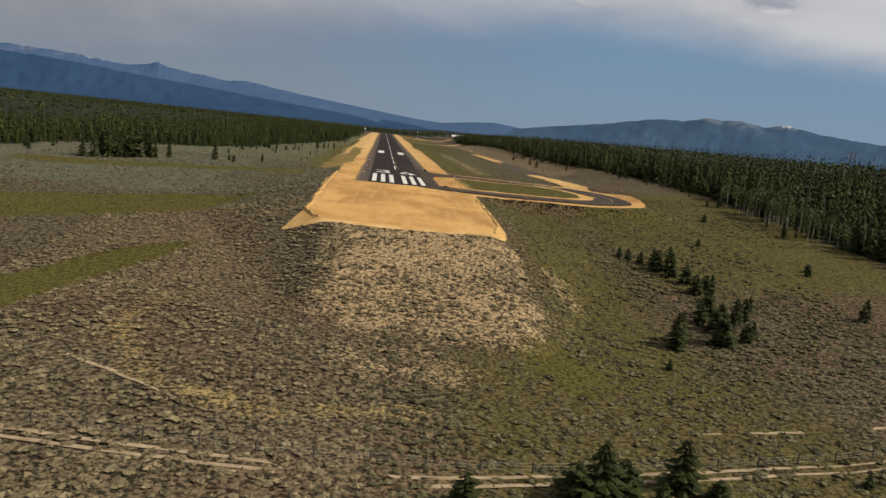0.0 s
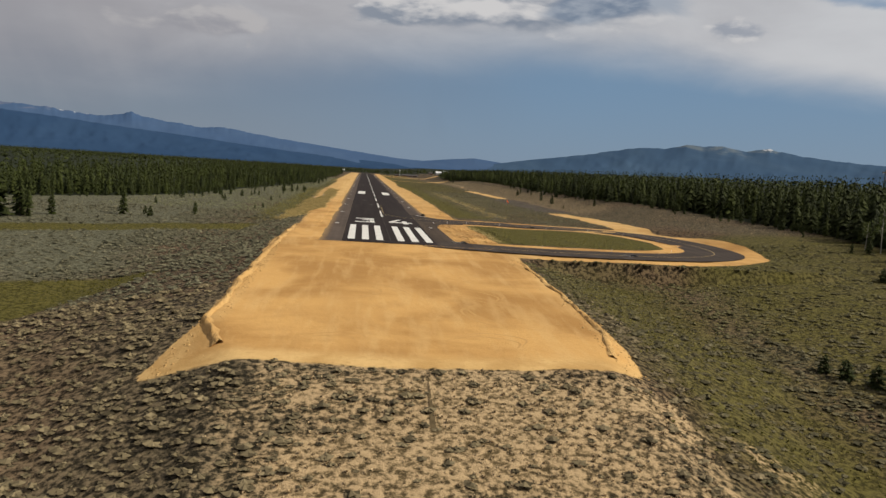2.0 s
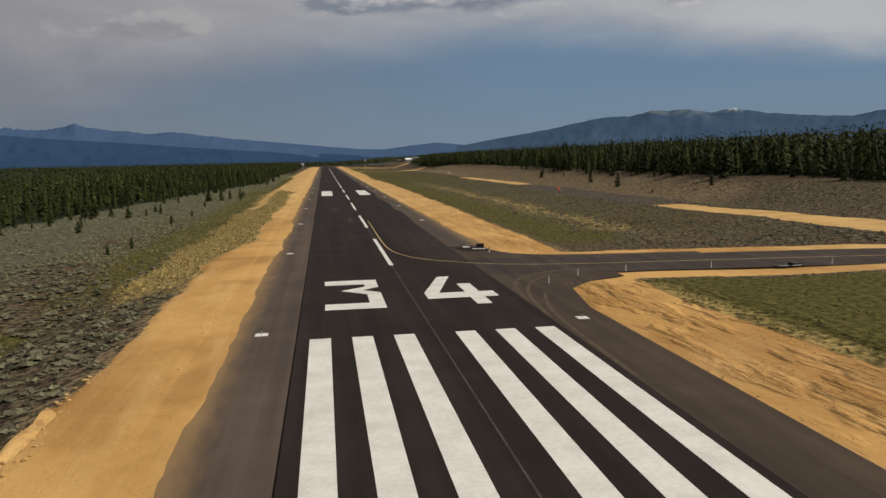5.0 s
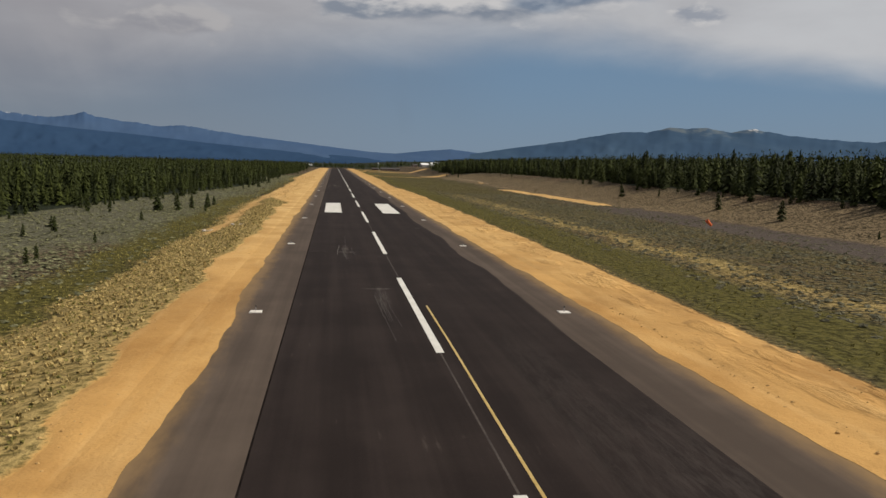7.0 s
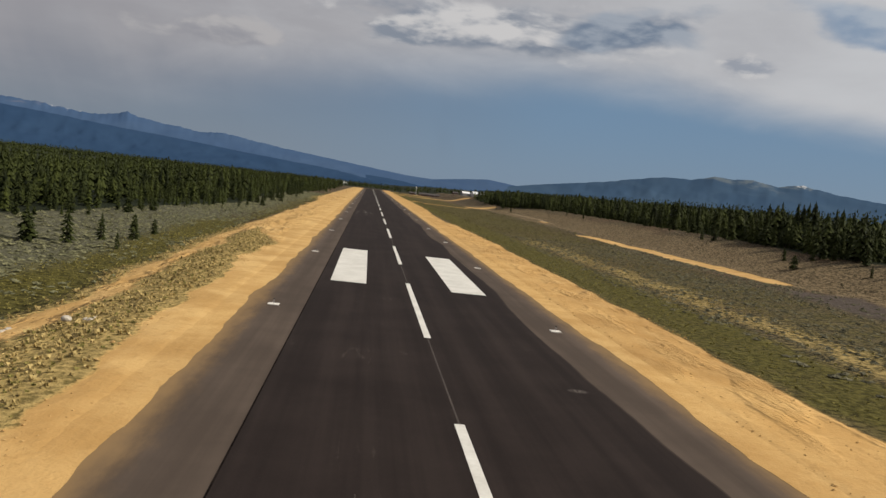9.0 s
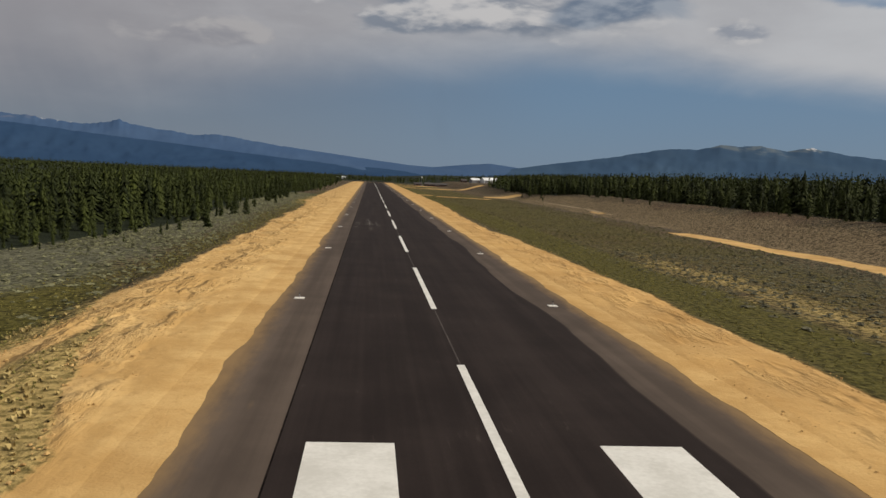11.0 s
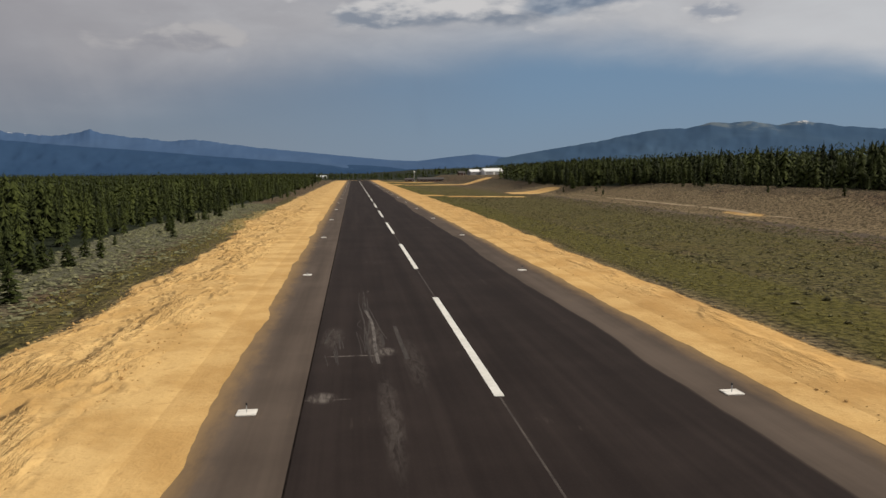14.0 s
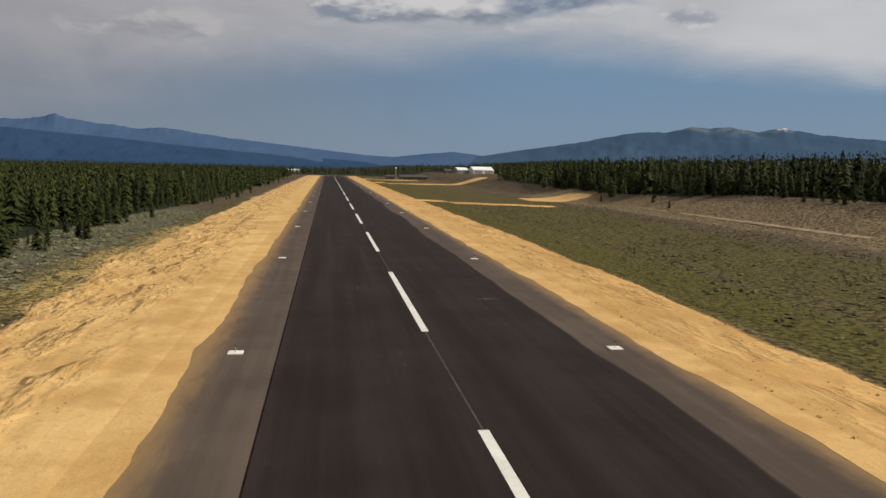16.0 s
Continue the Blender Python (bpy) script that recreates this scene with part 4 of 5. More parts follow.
# ---- graded sand beside the shoulders ----
def graded_strip(name, x0, x1, y0, y1, dx, dy, rough, seed, label):
    """Crumbly graded soil: a fine mesh with ridges and crumbs, its rim sunk into the ground."""
    X, Y = np.meshgrid(np.arange(x0, x1 + 0.01, dx), np.arange(y0, y1 + 0.01, dy))
    z = zones(X, Y)
    rim = np.clip(np.minimum(np.minimum(X - x0, x1 - X) / 1.2, np.minimum(Y - y0, y1 - Y) / 5.0), 0, 1)
    cover = np.clip(z["sand"] * 2.4 - 0.9, 0, 1)
    out = np.clip((np.abs(X) - 20.0) / 4.0, 0.15, 1)
    crumb = 0.45 * (1 - 2 * np.abs(grain(X * 1.2 + 0.3 * Y, Y * 0.7, seed))) + 0.55 * grain(X * 2.6, Y * 1.7, seed + 1) + 0.3 * grain(X * 0.5, Y * 0.10, seed + 2)
    patchy = np.clip(0.62 + 0.6 * grain(X * 0.30, Y * 0.05, seed + 3), 0.15, 1.2)
    H = height(X, Y) + 0.10 + rough * out * patchy * crumb
    H = np.where(cover * rim > 0.02, H, height(X, Y) - 0.25) - 0.16 * (1 - cover * rim)
    ny, nx = X.shape
    ids = np.arange(nx * ny).reshape(ny, nx)
    quads = np.stack([ids[:-1, :-1], ids[:-1, 1:], ids[1:, 1:], ids[1:, :-1]], -1).reshape(-1, 4)
    keep = (cover * rim)[:-1, :-1].ravel() > 0.0
    ob = new(name, array_mesh(name, np.stack([X, Y, H], -1).reshape(-1, 3), quads[keep], [GROUND], attrs={k: v.ravel() for k, v in z.items()}, smooth_faces=True))
    return tagged(ob, label, "sand", kind="structure")


graded_strip("ground_berm_west", -39.5, -18.8, 236, 740, 0.34, 0.5, 0.30, 51, "crumbly graded sandy soil along the runway verge")
graded_strip("ground_verge_west", -27.5, -18.8, 20, 236, 0.45, 0.7, 0.13, 55, "graded sandy soil along the runway verge")
graded_strip("ground_berm_east", 18.8, 31.5, 100, 760, 0.45, 0.7, 0.15, 59, "graded sandy soil beside the eastern shoulder")


def windrow(name, line, wide, tall, seed, label):
    """A ragged ridge of pushed-up soil along a line."""
    p = np.asarray(line, float)
    t = np.gradient(p, axis=0)
    t /= np.linalg.norm(t, axis=1)[:, None]
    nrm = np.stack([-t[:, 1], t[:, 0]], 1)
    u = np.arange(len(p)) * 0.5
    rows = []
    for k, (across, lift) in enumerate(((-1.0, -0.35), (-0.6, 0.35), (-0.25, 0.85), (0.1, 1.0), (0.45, 0.6), (0.75, 0.2), (1.0, -0.35))):
        off = wide * across * (1 + 0.35 * grain(u * 0.7, u * 0 + k, seed)) + 0.5 * grain(u * 0.25, u * 0, seed + 1)
        q = p + nrm * off[:, None]
        z = height(q[:, 0], q[:, 1]) + tall * lift * (1 + 0.55 * grain(u * 0.9, u * 0 + 0.6 * k, seed + 2))
        rows.append(np.column_stack([q, z]))
    n = len(p)
    i = np.arange(n - 1)
    quads = np.vstack([np.stack([i + k * n, i + 1 + k * n, i + 1 + (k + 1) * n, i + (k + 1) * n], -1) for k in range(6)])
    ones = np.ones(7 * n)
    attrs = {**{k: 0 * ones for k in ("green", "straw", "soil", "dark", "wood", "meadow", "golden")}, "sand": ones, "graded": 0.6 * ones, "rough": 0.8 * ones}
    return tagged(new(name, array_mesh(name, np.vstack(rows), quads, [GROUND], attrs=attrs, smooth_faces=True)), label, "sand", kind="structure")


ys = np.arange(-98, 30, 0.6)
windrow("ground_windrow_west", np.column_stack([profile(ys, LEFT_EDGE) - 0.8, ys]), 0.8, 0.45, 61, "ragged ridge of pushed-up sand along the brow of the fill")
ys = np.arange(-98, -26, 0.6)
windrow("ground_windrow_east", np.column_stack([profile(ys, [(-103, 22.5), (-86, 26)]) + 0.9, ys]), 0.7, 0.32, 65, "ragged ridge of pushed-up sand along the brow of the fill")


# ---- plants ----
def conifer(rng, whorls, blades, slim, drop=0.35, trunk=True, width=0.34, full=0.8, low=0.08, ridge=True, skirt=False):
    """Vertices, triangles and material index of a pine one metre tall: trunk and drooping boughs."""
    v, f, mi = [], [], []
    if trunk:
        for z, r in ((0.0, 0.016), (0.95, 0.004)):
            for a in range(4):
                v.append((r * math.cos(a * math.pi / 2), r * math.sin(a * math.pi / 2), z))
        for a in range(4):
            b = (a + 1) % 4
            f += [(a, b, 4 + b), (a, 4 + b, 4 + a)]
            mi += [1, 1]
    for i in range(whorls):
        k = i / (whorls - 1)
        z = low + (0.96 - low) * k
        reach = slim * (0.22 + 0.85 * (1 - k) ** full) * (0.6 if i == 0 else 1.0)
        turn = rng.uniform(0, 6.28)
        for j in range(blades):
            if rng.random() < 0.12:
                continue
            a = turn + 6.283 * (j + rng.uniform(-0.35, 0.35)) / blades
            r = reach * rng.uniform(0.5, 1.25)
            zz = z + rng.uniform(-0.045, 0.045)
            ca, sa = math.cos(a), math.sin(a)
            w = r * width * rng.uniform(0.7, 1.3)
            d = r * (rng.uniform(0.1, 0.85) if skirt else drop * rng.uniform(-1.4, 1.5))
            n = len(v)
            up = (0.085 if skirt else 0.07) * rng.uniform(0.6, 1.4)
            if not ridge:
                v += [(0, 0, zz + up), (0.55 * r * ca - w * sa, 0.55 * r * sa + w * ca, zz - 0.4 * d), (0.55 * r * ca + w * sa, 0.55 * r * sa - w * ca, zz - 0.5 * d), (r * ca, r * sa, zz - d)]
                f += [(n, n + 1, n + 3), (n, n + 3, n + 2)]
                mi += [0, 0]
                continue
            v += [(0.05 * r * ca, 0.05 * r * sa, zz + up), (0.6 * r * ca - w * sa, 0.6 * r * sa + w * ca, zz - 0.5 * d - 0.01), (0.6 * r * ca + w * sa, 0.6 * r * sa - w * ca, zz - 0.5 * d - 0.01),
                  (r * ca, r * sa, zz - d), (0.55 * r * ca, 0.55 * r * sa, zz + 0.6 * up)]
            f += [(n, n + 1, n + 4), (n, n + 4, n + 2), (n + 4, n + 1, n + 3), (n + 4, n + 3, n + 2)]
            mi += [0] * 4
    n = len(v)
    v += [(0.030, 0, 0.90), (-0.016, 0.026, 0.90), (-0.016, -0.026, 0.90), (0, 0, 1.0)]
    f += [(n, n + 1, n + 3), (n + 1, n + 2, n + 3), (n + 2, n, n + 3)]
    mi += [0] * 3
    return np.array(v), np.array(f), np.array(mi)


def tuft(rng, blades, upright, width):
    """A ragged clump of leafy twigs about one metre across."""
    v, f = [], []
    for j in range(blades):
        a = 6.283 * (j + rng.uniform(-0.4, 0.4)) / blades
        r, h = rng.uniform(0.25, 0.58), rng.uniform(0.25, 0.75)
        if upright:
            r *= 0.6
        ca, sa, w = math.cos(a), math.sin(a), width * rng.uniform(0.6, 1.3)
        n = len(v)
        v += [(-0.06 * ca, -0.06 * sa, h * 0.75), (0.55 * r * ca - w * sa, 0.55 * r * sa + w * ca, h * 0.25), (0.55 * r * ca + w * sa, 0.55 * r * sa - w * ca, h * 0.3), (r * ca, r * sa, h * (0.9 if upright else 0.5))]
        f += [(n, n + 1, n + 3), (n, n + 3, n + 2)]
    return np.array(v), np.array(f), np.zeros(len(f), int)


def scatter(name, kinds, pos, size, tall, mats, label, category, seed):
    """Many plants joined into one mesh: pos (n, 3), width scale, height scale."""
    r = np.random.default_rng(seed)
    which = r.integers(0, len(kinds), len(pos))
    turn = r.uniform(0, 6.283, len(pos))
    shade = np.clip(r.normal(0.5, 0.28, len(pos)), 0, 1)
    vs, fs, ms, ts, base = [], [], [], [], 0
    for k, (v, f, mi) in enumerate(kinds):
        pick = np.nonzero(which == k)[0]
        if not len(pick):
            continue
        c, s = np.cos(turn[pick])[:, None], np.sin(turn[pick])[:, None]
        w, h = size[pick][:, None], tall[pick][:, None]
        out = np.stack([(v[:, 0] * c - v[:, 1] * s) * w, (v[:, 0] * s + v[:, 1] * c) * w, v[:, 2] * h], -1) + pos[pick][:, None, :]
        vs.append(out.reshape(-1, 3))
        fs.append((f[None] + (np.arange(len(pick)) * len(v))[:, None, None] + base).reshape(-1, 3))
        ms.append(np.tile(mi, len(pick)))
        ts.append(np.repeat(shade[pick], len(v)))
        base += len(pick) * len(v)
    ob = new(name, array_mesh(name, np.concatenate(vs), np.concatenate(fs), mats, np.concatenate(ms), {"tint": np.concatenate(ts)}))
    return tagged(ob, label, category, kind="stuff")


def jittered(x0, x1, y0, y1, gap, seed):
    r = np.random.default_rng(seed)
    xs, ys = np.meshgrid(np.arange(x0, x1, gap), np.arange(y0, y1, gap))
    return (xs + r.uniform(-0.5, 0.5, xs.shape) * gap).ravel(), (ys + r.uniform(-0.5, 0.5, ys.shape) * gap).ravel(), r


tuft_rng = random.Random(5)
SAGE_KINDS = [tuft(tuft_rng, 9, False, 0.26) for _ in range(10)]
GRASS_KINDS = [tuft(tuft_rng, 7, True, 0.13) for _ in range(8)]


def field(name, x0, x1, y0, y1, gap, seed, label, lo=0.55, hi=1.25, keep=0.8, leaves=SAGE):
    """Sagebrush wherever neither sand, paving, wood nor lush grass lies."""
    x, y, r = jittered(x0, x1, y0, y1, gap, seed)
    z = zones(x, y)
    paved = ((np.abs(x) < 18) & (y > -10)) | ((near_line(x, y, LOOP_LINE) < 9) & (x > 9))
    chance = keep * (1 - np.clip(z["sand"] * 2.2, 0, 1)) * np.clip(1 - 1.45 * np.clip(z["green"] - 0.3, 0, 0.75), 0, 1) * (1 - 0.66 * z["straw"]) * (1 - 0.6 * z["golden"]) * (1 - 0.8 * z["dark"]) * (z["wood"] < 0.5)
    chance = chance * (1 - band(x, -38, -20, 2) * (y > 78))
    chance = chance * (0.75 + 0.45 * wander(x, y, 9.0, seed))
    ok = (r.random(x.shape) < chance) & ~paved
    x, y = x[ok], y[ok]
    size = r.uniform(lo, hi, x.shape)
    return scatter(name, SAGE_KINDS, np.stack([x, y, height(x, y) - 0.08 + 0.1 * wander(x, y, 7.0, 1.0)], -1), size * 1.15, size * r.uniform(0.55, 0.95, x.shape), [leaves], label, "sagebrush", seed)


field("sagebrush", -80, -6, -236, -160, 1.12, 11, "grey-green sagebrush on the flat below the fill", 0.6, 1.75, 0.72)
field("sagebrush", -80, 34, -160, -60, 1.12, 20, "grey-green sagebrush on the slope of the fill", 0.6, 1.65, 0.72)
field("sagebrush", -6, 110, -236, -160, 1.12, 10, "dark olive sagebrush on the flat below the fill", 0.6, 1.75, 0.72, SAGE_DARK)
field("sagebrush", 34, 110, -160, -60, 1.12, 9, "dark olive sagebrush on the slope east of the fill", 0.6, 1.75, 0.72, SAGE_DARK)
field("sagebrush", -70, -24, -60, 130, 1.2, 12, "grey-green sagebrush on the plain west of the strip", 0.6, 1.7, 0.74, SAGE_MID)
field("sagebrush", -150, -70, -60, 130, 2.2, 17, "grey-green sagebrush far out on the western plain", 0.8, 1.6, leaves=SAGE_MID)
field("sagebrush", -62, -27, 130, 800, 1.25, 13, "grey-green sagebrush between the runway verge and the wood", 0.55, 1.2, 0.9, leaves=SAGE_GREEN)
field("sagebrush", -110, -62, 130, 480, 2.0, 18, "grey-green sagebrush before the western wood", 0.7, 1.4, leaves=SAGE_GREEN)
field("sagebrush", 26, 135, -60, 30, 1.15, 14, "low sagebrush on the slope below the taxiway loop", 0.6, 1.5, leaves=SAGE_OLIVE)
field("sagebrush", 38, 100, 90, 480, 1.3, 15, "dark sagebrush on the infield east of the runway", 0.5, 1.15, 0.85, SAGE_MID)
field("sagebrush", 34, 100, 480, 900, 1.5, 16, "low sagebrush on the infield east of the runway", 0.5, 1.2, 0.8, SAGE_OLIVE)
field("sagebrush", 100, 142, 60, 900, 2.0, 19, "sparse sagebrush on the wooded bank", 0.5, 1.1, 0.5)


def verge(name, x0, x1, y0, y1, gap, seed, key, mat, label, lo, hi):
    """Tufts of grass where one kind of cover is strong."""
    x, y, r = jittered(x0, x1, y0, y1, gap, seed)
    z = zones(x, y)
    paved = ((np.abs(x) < 18) & (y > -10)) | ((near_line(x, y, LOOP_LINE) < 9) & (x > 9))
    ok = (r.random(x.shape) < np.clip(z[key] * 1.4 - 0.35, 0, 1) * (1 - np.clip(z["sand"] * 2, 0, 1))) & ~paved
    x, y = x[ok], y[ok]
    size = r.uniform(lo, hi, x.shape)
    return scatter(name, GRASS_KINDS, np.stack([x, y, height(x, y) - 0.06], -1), size, size * r.uniform(0.5, 0.9, x.shape), [mat], label, "grass", seed)


verge("dry_grass", -30, 32, -182, -100, 0.85, 21, "straw", STRAW, "pale dry straw tufts on the fill slope", 0.45, 0.95)
verge("dry_grass", -55, 10, -212, -145, 1.1, 22, "golden", TAWNY, "tawny dry grass in a curved band", 0.35, 0.7)
verge("dry_grass", -45, -20, 55, 460, 0.9, 23, "golden", VERGE_STRAW, "dry tan grass along the runway verge", 0.5, 1.15)
verge("dry_grass", 14, 62, 0, 620, 1.25, 24, "golden", VERGE_STRAW, "dry tan grass along the infield edge", 0.35, 0.7)
verge("green_grass", -50, -20, 40, 700, 0.9, 25, "green", GRASS, "yellow-green grass along the runway verge", 0.3, 0.7)
verge("green_grass", 26, 80, 5, 700, 1.6, 26, "green", GRASS, "green grass on the infield", 0.3, 0.65)
verge("green_grass", 24, 80, -115, -12, 1.15, 28, "green", GRASS, "green grass on the bank below the taxiway", 0.4, 0.85)
verge("green_grass", -130, 62, -230, -20, 1.5, 27, "green", SWALE_GRASS, "green grass in the damp swales", 0.35, 0.7)

pine_rng = random.Random(9)
FOREST_KINDS = [conifer(pine_rng, 14, 8, s, width=0.29, full=0.55, ridge=False, skirt=True) for s in (0.13, 0.15, 0.18, 0.14, 0.20, 0.16)]
FAR_KINDS = [conifer(pine_rng, 6, 5, s, trunk=False, width=0.44, full=0.6, ridge=False, skirt=True) for s in (0.15, 0.18, 0.22, 0.17)]
DISTANT_KINDS = [conifer(pine_rng, 3, 3, s, trunk=False, width=0.6, full=0.6, ridge=False, skirt=True) for s in (0.2, 0.24, 0.28)]


def wood(name, x, y, r, kinds, lo, hi, label, seed, edge=None):
    tall = (lo * 0.66 + (hi - lo * 0.66) * r.random(x.shape) ** 0.8) * (0.9 + 0.22 * wander(x, y, 16.0, seed))
    if edge is not None:
        tall = tall * np.clip(0.20 + edge / 34.0 + 0.62 * r.random(x.shape) ** 1.4, 0.2, 1.08)
    return scatter(name, kinds, np.stack([x, y, height(x, y) - 0.2], -1), tall * r.uniform(0.95, 1.6, x.shape), tall, [NEEDLES, BARK], label, "pine wood", seed)


def inside_left(x, y):
    return profile(y, FOREST_LEFT) - x + 9 * wander(x, y, 11.0, 2.0) + 3 * wander(x, y, 4.0, 5.0)


def inside_right(x, y):
    return x - profile(y, FOREST_RIGHT) + 4 * wander(x, y, 12.0, 6.0) + 2 * wander(x, y, 4.0, 7.0)


x, y, r = jittered(-230, -40, 14, 1000, 3.3, 31)
d = inside_left(x, y)
ok = (d > -5) & (d < 26) & (r.random(x.shape) < np.clip(0.26 + d / 20, 0.1, 0.62) + 0.25 * wander(x, y, 8.0, 9.0))
wood("pine_forest", x[ok], y[ok], r, FOREST_KINDS, 8.0, 11.8, "dense dark green lodgepole pines at the edge of the western wood", 31, d[ok])
x, y, r = jittered(-400, -40, 14, 1700, 5.4, 32)
d = inside_left(x, y)
ok = (d > 0) & (d < 175) & ((d > 24) | (y > 990)) & (r.random(x.shape) < np.clip(1.2 - d / 130, 0.30, 0.85))
wood("pine_forest", x[ok], y[ok], r, FAR_KINDS, 8.8, 12.2, "dense dark green lodgepole pines of the western wood", 32)
x, y, r = jittered(112, 200, -200, 1000, 3.3, 33)
d = inside_right(x, y)
ok = (d > 0) & (d < 20) & (r.random(x.shape) < 0.66 + 0.25 * wander(x, y, 7.0, 3.0))
wood("pine_forest", x[ok], y[ok], r, FOREST_KINDS, 9.3, 14.4, "dense dark green lodgepole pines at the edge of the eastern wood", 33, d[ok] + 9)
x, y, r = jittered(112, 400, -200, 1700, 5.4, 34)
d = inside_right(x, y)
ok = (d > 0) & (d < 110) & ((d > 18) | (y > 990)) & (r.random(x.shape) < np.clip(1.25 - d / 210, 0.35, 0.85))
wood("pine_forest", x[ok], y[ok], r, FAR_KINDS, 10.0, 14.2, "dense dark green lodgepole pines of the eastern wood", 34)
for x0, x1, y0, y1, gap, seed in ((170, 950, -180, 1700, 15.0, 36), (-1900, -150, 60, 3200, 25.0, 37)):
    x, y, r = jittered(x0, x1, y0, y1, gap, seed)
    d = np.where(x > 0, x - profile(y, FOREST_RIGHT) - 90, profile(y, FOREST_LEFT) - x - 110)
    ok = d > 0
    wood("pine_forest", x[ok], y[ok], r, DISTANT_KINDS, 9.5, 14.5, "dark pine wood stretching away over the plain", seed)
x, y, r = jittered(-800, 1000, 1720, 2300, 24.0, 35)
wood("pine_forest", x, y, r, FAR_KINDS, 9, 14, "far dark pine wood beyond the end of the runway", 35)


def pine_mesh(name, rng, slim):
    """Crown and trunk meshes of a free-standing pine one metre tall."""
    v, f, mi = conifer(rng, 15, 9, slim, 0.25, trunk=False, width=0.26, full=0.6, low=0.05)
    crown = array_mesh("crown", v, f, [NEEDLES], attrs={"tint": np.full(len(v), rng.uniform(0.2, 0.6))})
    bm = bmesh.new()
    rod(bm, (0, 0, -0.03), (0, 0, 0.5), 0.022, 0.013, 7)
    rod(bm, (0, 0, 0.5), (0, 0, 0.94), 0.013, 0.003, 7)
    for j in range(5):
        a, z = rng.uniform(0, 6.28), 0.12 + 0.09 * j
        rod(bm, (0, 0, z), (0.7 * slim * math.cos(a), 0.7 * slim * math.sin(a), z + 0.03), 0.005, 0.002, 4)
    trunk = bpy.data.meshes.new("trunk")
    bm.to_mesh(trunk)
    bm.free()
    trunk.materials.append(BARK)
    return crown, trunk


PINES = [pine_mesh("pine", pine_rng, s) for s in (0.22, 0.26, 0.32, 0.24, 0.38)]


def pine(x, y, tall, label, group, rng, broad=1.0):
    crown, trunk = rng.choice(PINES) if broad == 1.0 else PINES[rng.choice((2, 4))]
    root = thing("pine_tree", label, "pine tree", Matrix.Translation((x, y, ground_at(x, y) - 0.1)) @ Matrix.Rotation(rng.uniform(0, 6.28), 4, "Z"), group)
    for nm, me in (("crown", crown), ("trunk", trunk)):
        ob = new(nm, me)
        ob.parent = root
        w = tall * rng.uniform(0.9, 1.15) * (broad if nm == "crown" else 1.0)
        ob.scale = (w, w, tall)
    return root


tree_rng = random.Random(17)
# the copse below the fill, and single pines on the plain
for x, y, tall in ((66.4, -80.5, 3.2), (64.6, -77.8, 3.0), (69, -84, 3.6), (71.4, -90.8, 6.0), (73.7, -95.6, 6.5), (75, -90, 6.8), (72, -86, 5), (76, -101, 5), (75.5, -109.3, 5.0), (79, -107, 4.2), (82, -104, 3.5), (76, -117, 4.5), (71.9, -125.8, 5.5), (76.2, -131.4, 6.0), (80, -128, 5), (84, -122, 3.6), (55.9, -148.5, 7.5), (58, -145, 6.8), (67.0, -145.2, 7.0), (70, -137, 6.4), (73.8, -142.5, 4.0), (77, -139, 3.2), (68, -131, 5.0)):
    pine(x, y, tall, "small dark green pine in a copse on the slope", "copse below the fill", tree_rng, 1.15)
for x, y, tall in ((110.3, -127, 5.4), (112.7, -22.8, 3.0), (49.7, -161.9, 2.2), (115.3, -91.8, 3.4), (117, -88, 2.6), (95, -62, 2.4)):
    pine(x, y, tall, "lone young pine among the sagebrush", "scattered pines", tree_rng, 1.2)
for x, y, tall in ((20.8, -216.4, 7.2), (24.5, -214, 4.5), (17.5, -217.5, 5.2), (32.6, -211.4, 6.6), (36.4, -213.6, 3.0), (4.5, -221, 4.2), (60, -207, 2.2), (28, -217, 3.6)):
    pine(x, y, tall, "dark green pine beside the fence and track", "pines by the fence", tree_rng, 1.35)
# young pines in front of the western wood
young = []
for k in range(85):
    y = tree_rng.uniform(25, 760)
    x = float(profile(y, FOREST_LEFT)) + abs(tree_rng.gauss(0, 7)) + 1
    if x < float(profile(y, SAND_LEFT)) - 12:
        young.append((x, y, tree_rng.uniform(1.8, 5.0)))
for x, y, tall in young + [(-74, 199, 3.2), (-74, 253, 3.4), (-50, 154, 2.4), (-52, 143, 2.2), (-55, 226, 2.4), (-90, 226, 4.0), (-70, 261, 2.6), (-70.6, 279, 2.6), (-54, 219, 2.6), (-56, 299, 2.4), (-53, 250, 2.2), (-51, 341, 4.4), (-47, 346, 4.6), (-54, 334, 5.2), (-47, 359, 3.0), (-59, 331, 5.0), (-45.5, 332, 2.6), (-80, 82, 3.0), (-77, 77, 3.4), (-66, 93, 4.4), (-68, 105, 3.4), (-92, 142, 3.0), (-78, 215, 3.2), (-67, 270, 3.4), (-49, 600, 4.2), (-62, 673, 5.0)]:
    pine(x, y, tall, "young green pine standing before the western wood", "young pines west", tree_rng)
for k in range(75):
    y = tree_rng.uniform(-60, 900)
    x = float(profile(y, FOREST_RIGHT)) - abs(tree_rng.gauss(0, 7)) - 1
    pine(x, y, tree_rng.uniform(1.8, 5.5), "young green pine on the bank before the eastern wood", "young pines east", tree_rng)

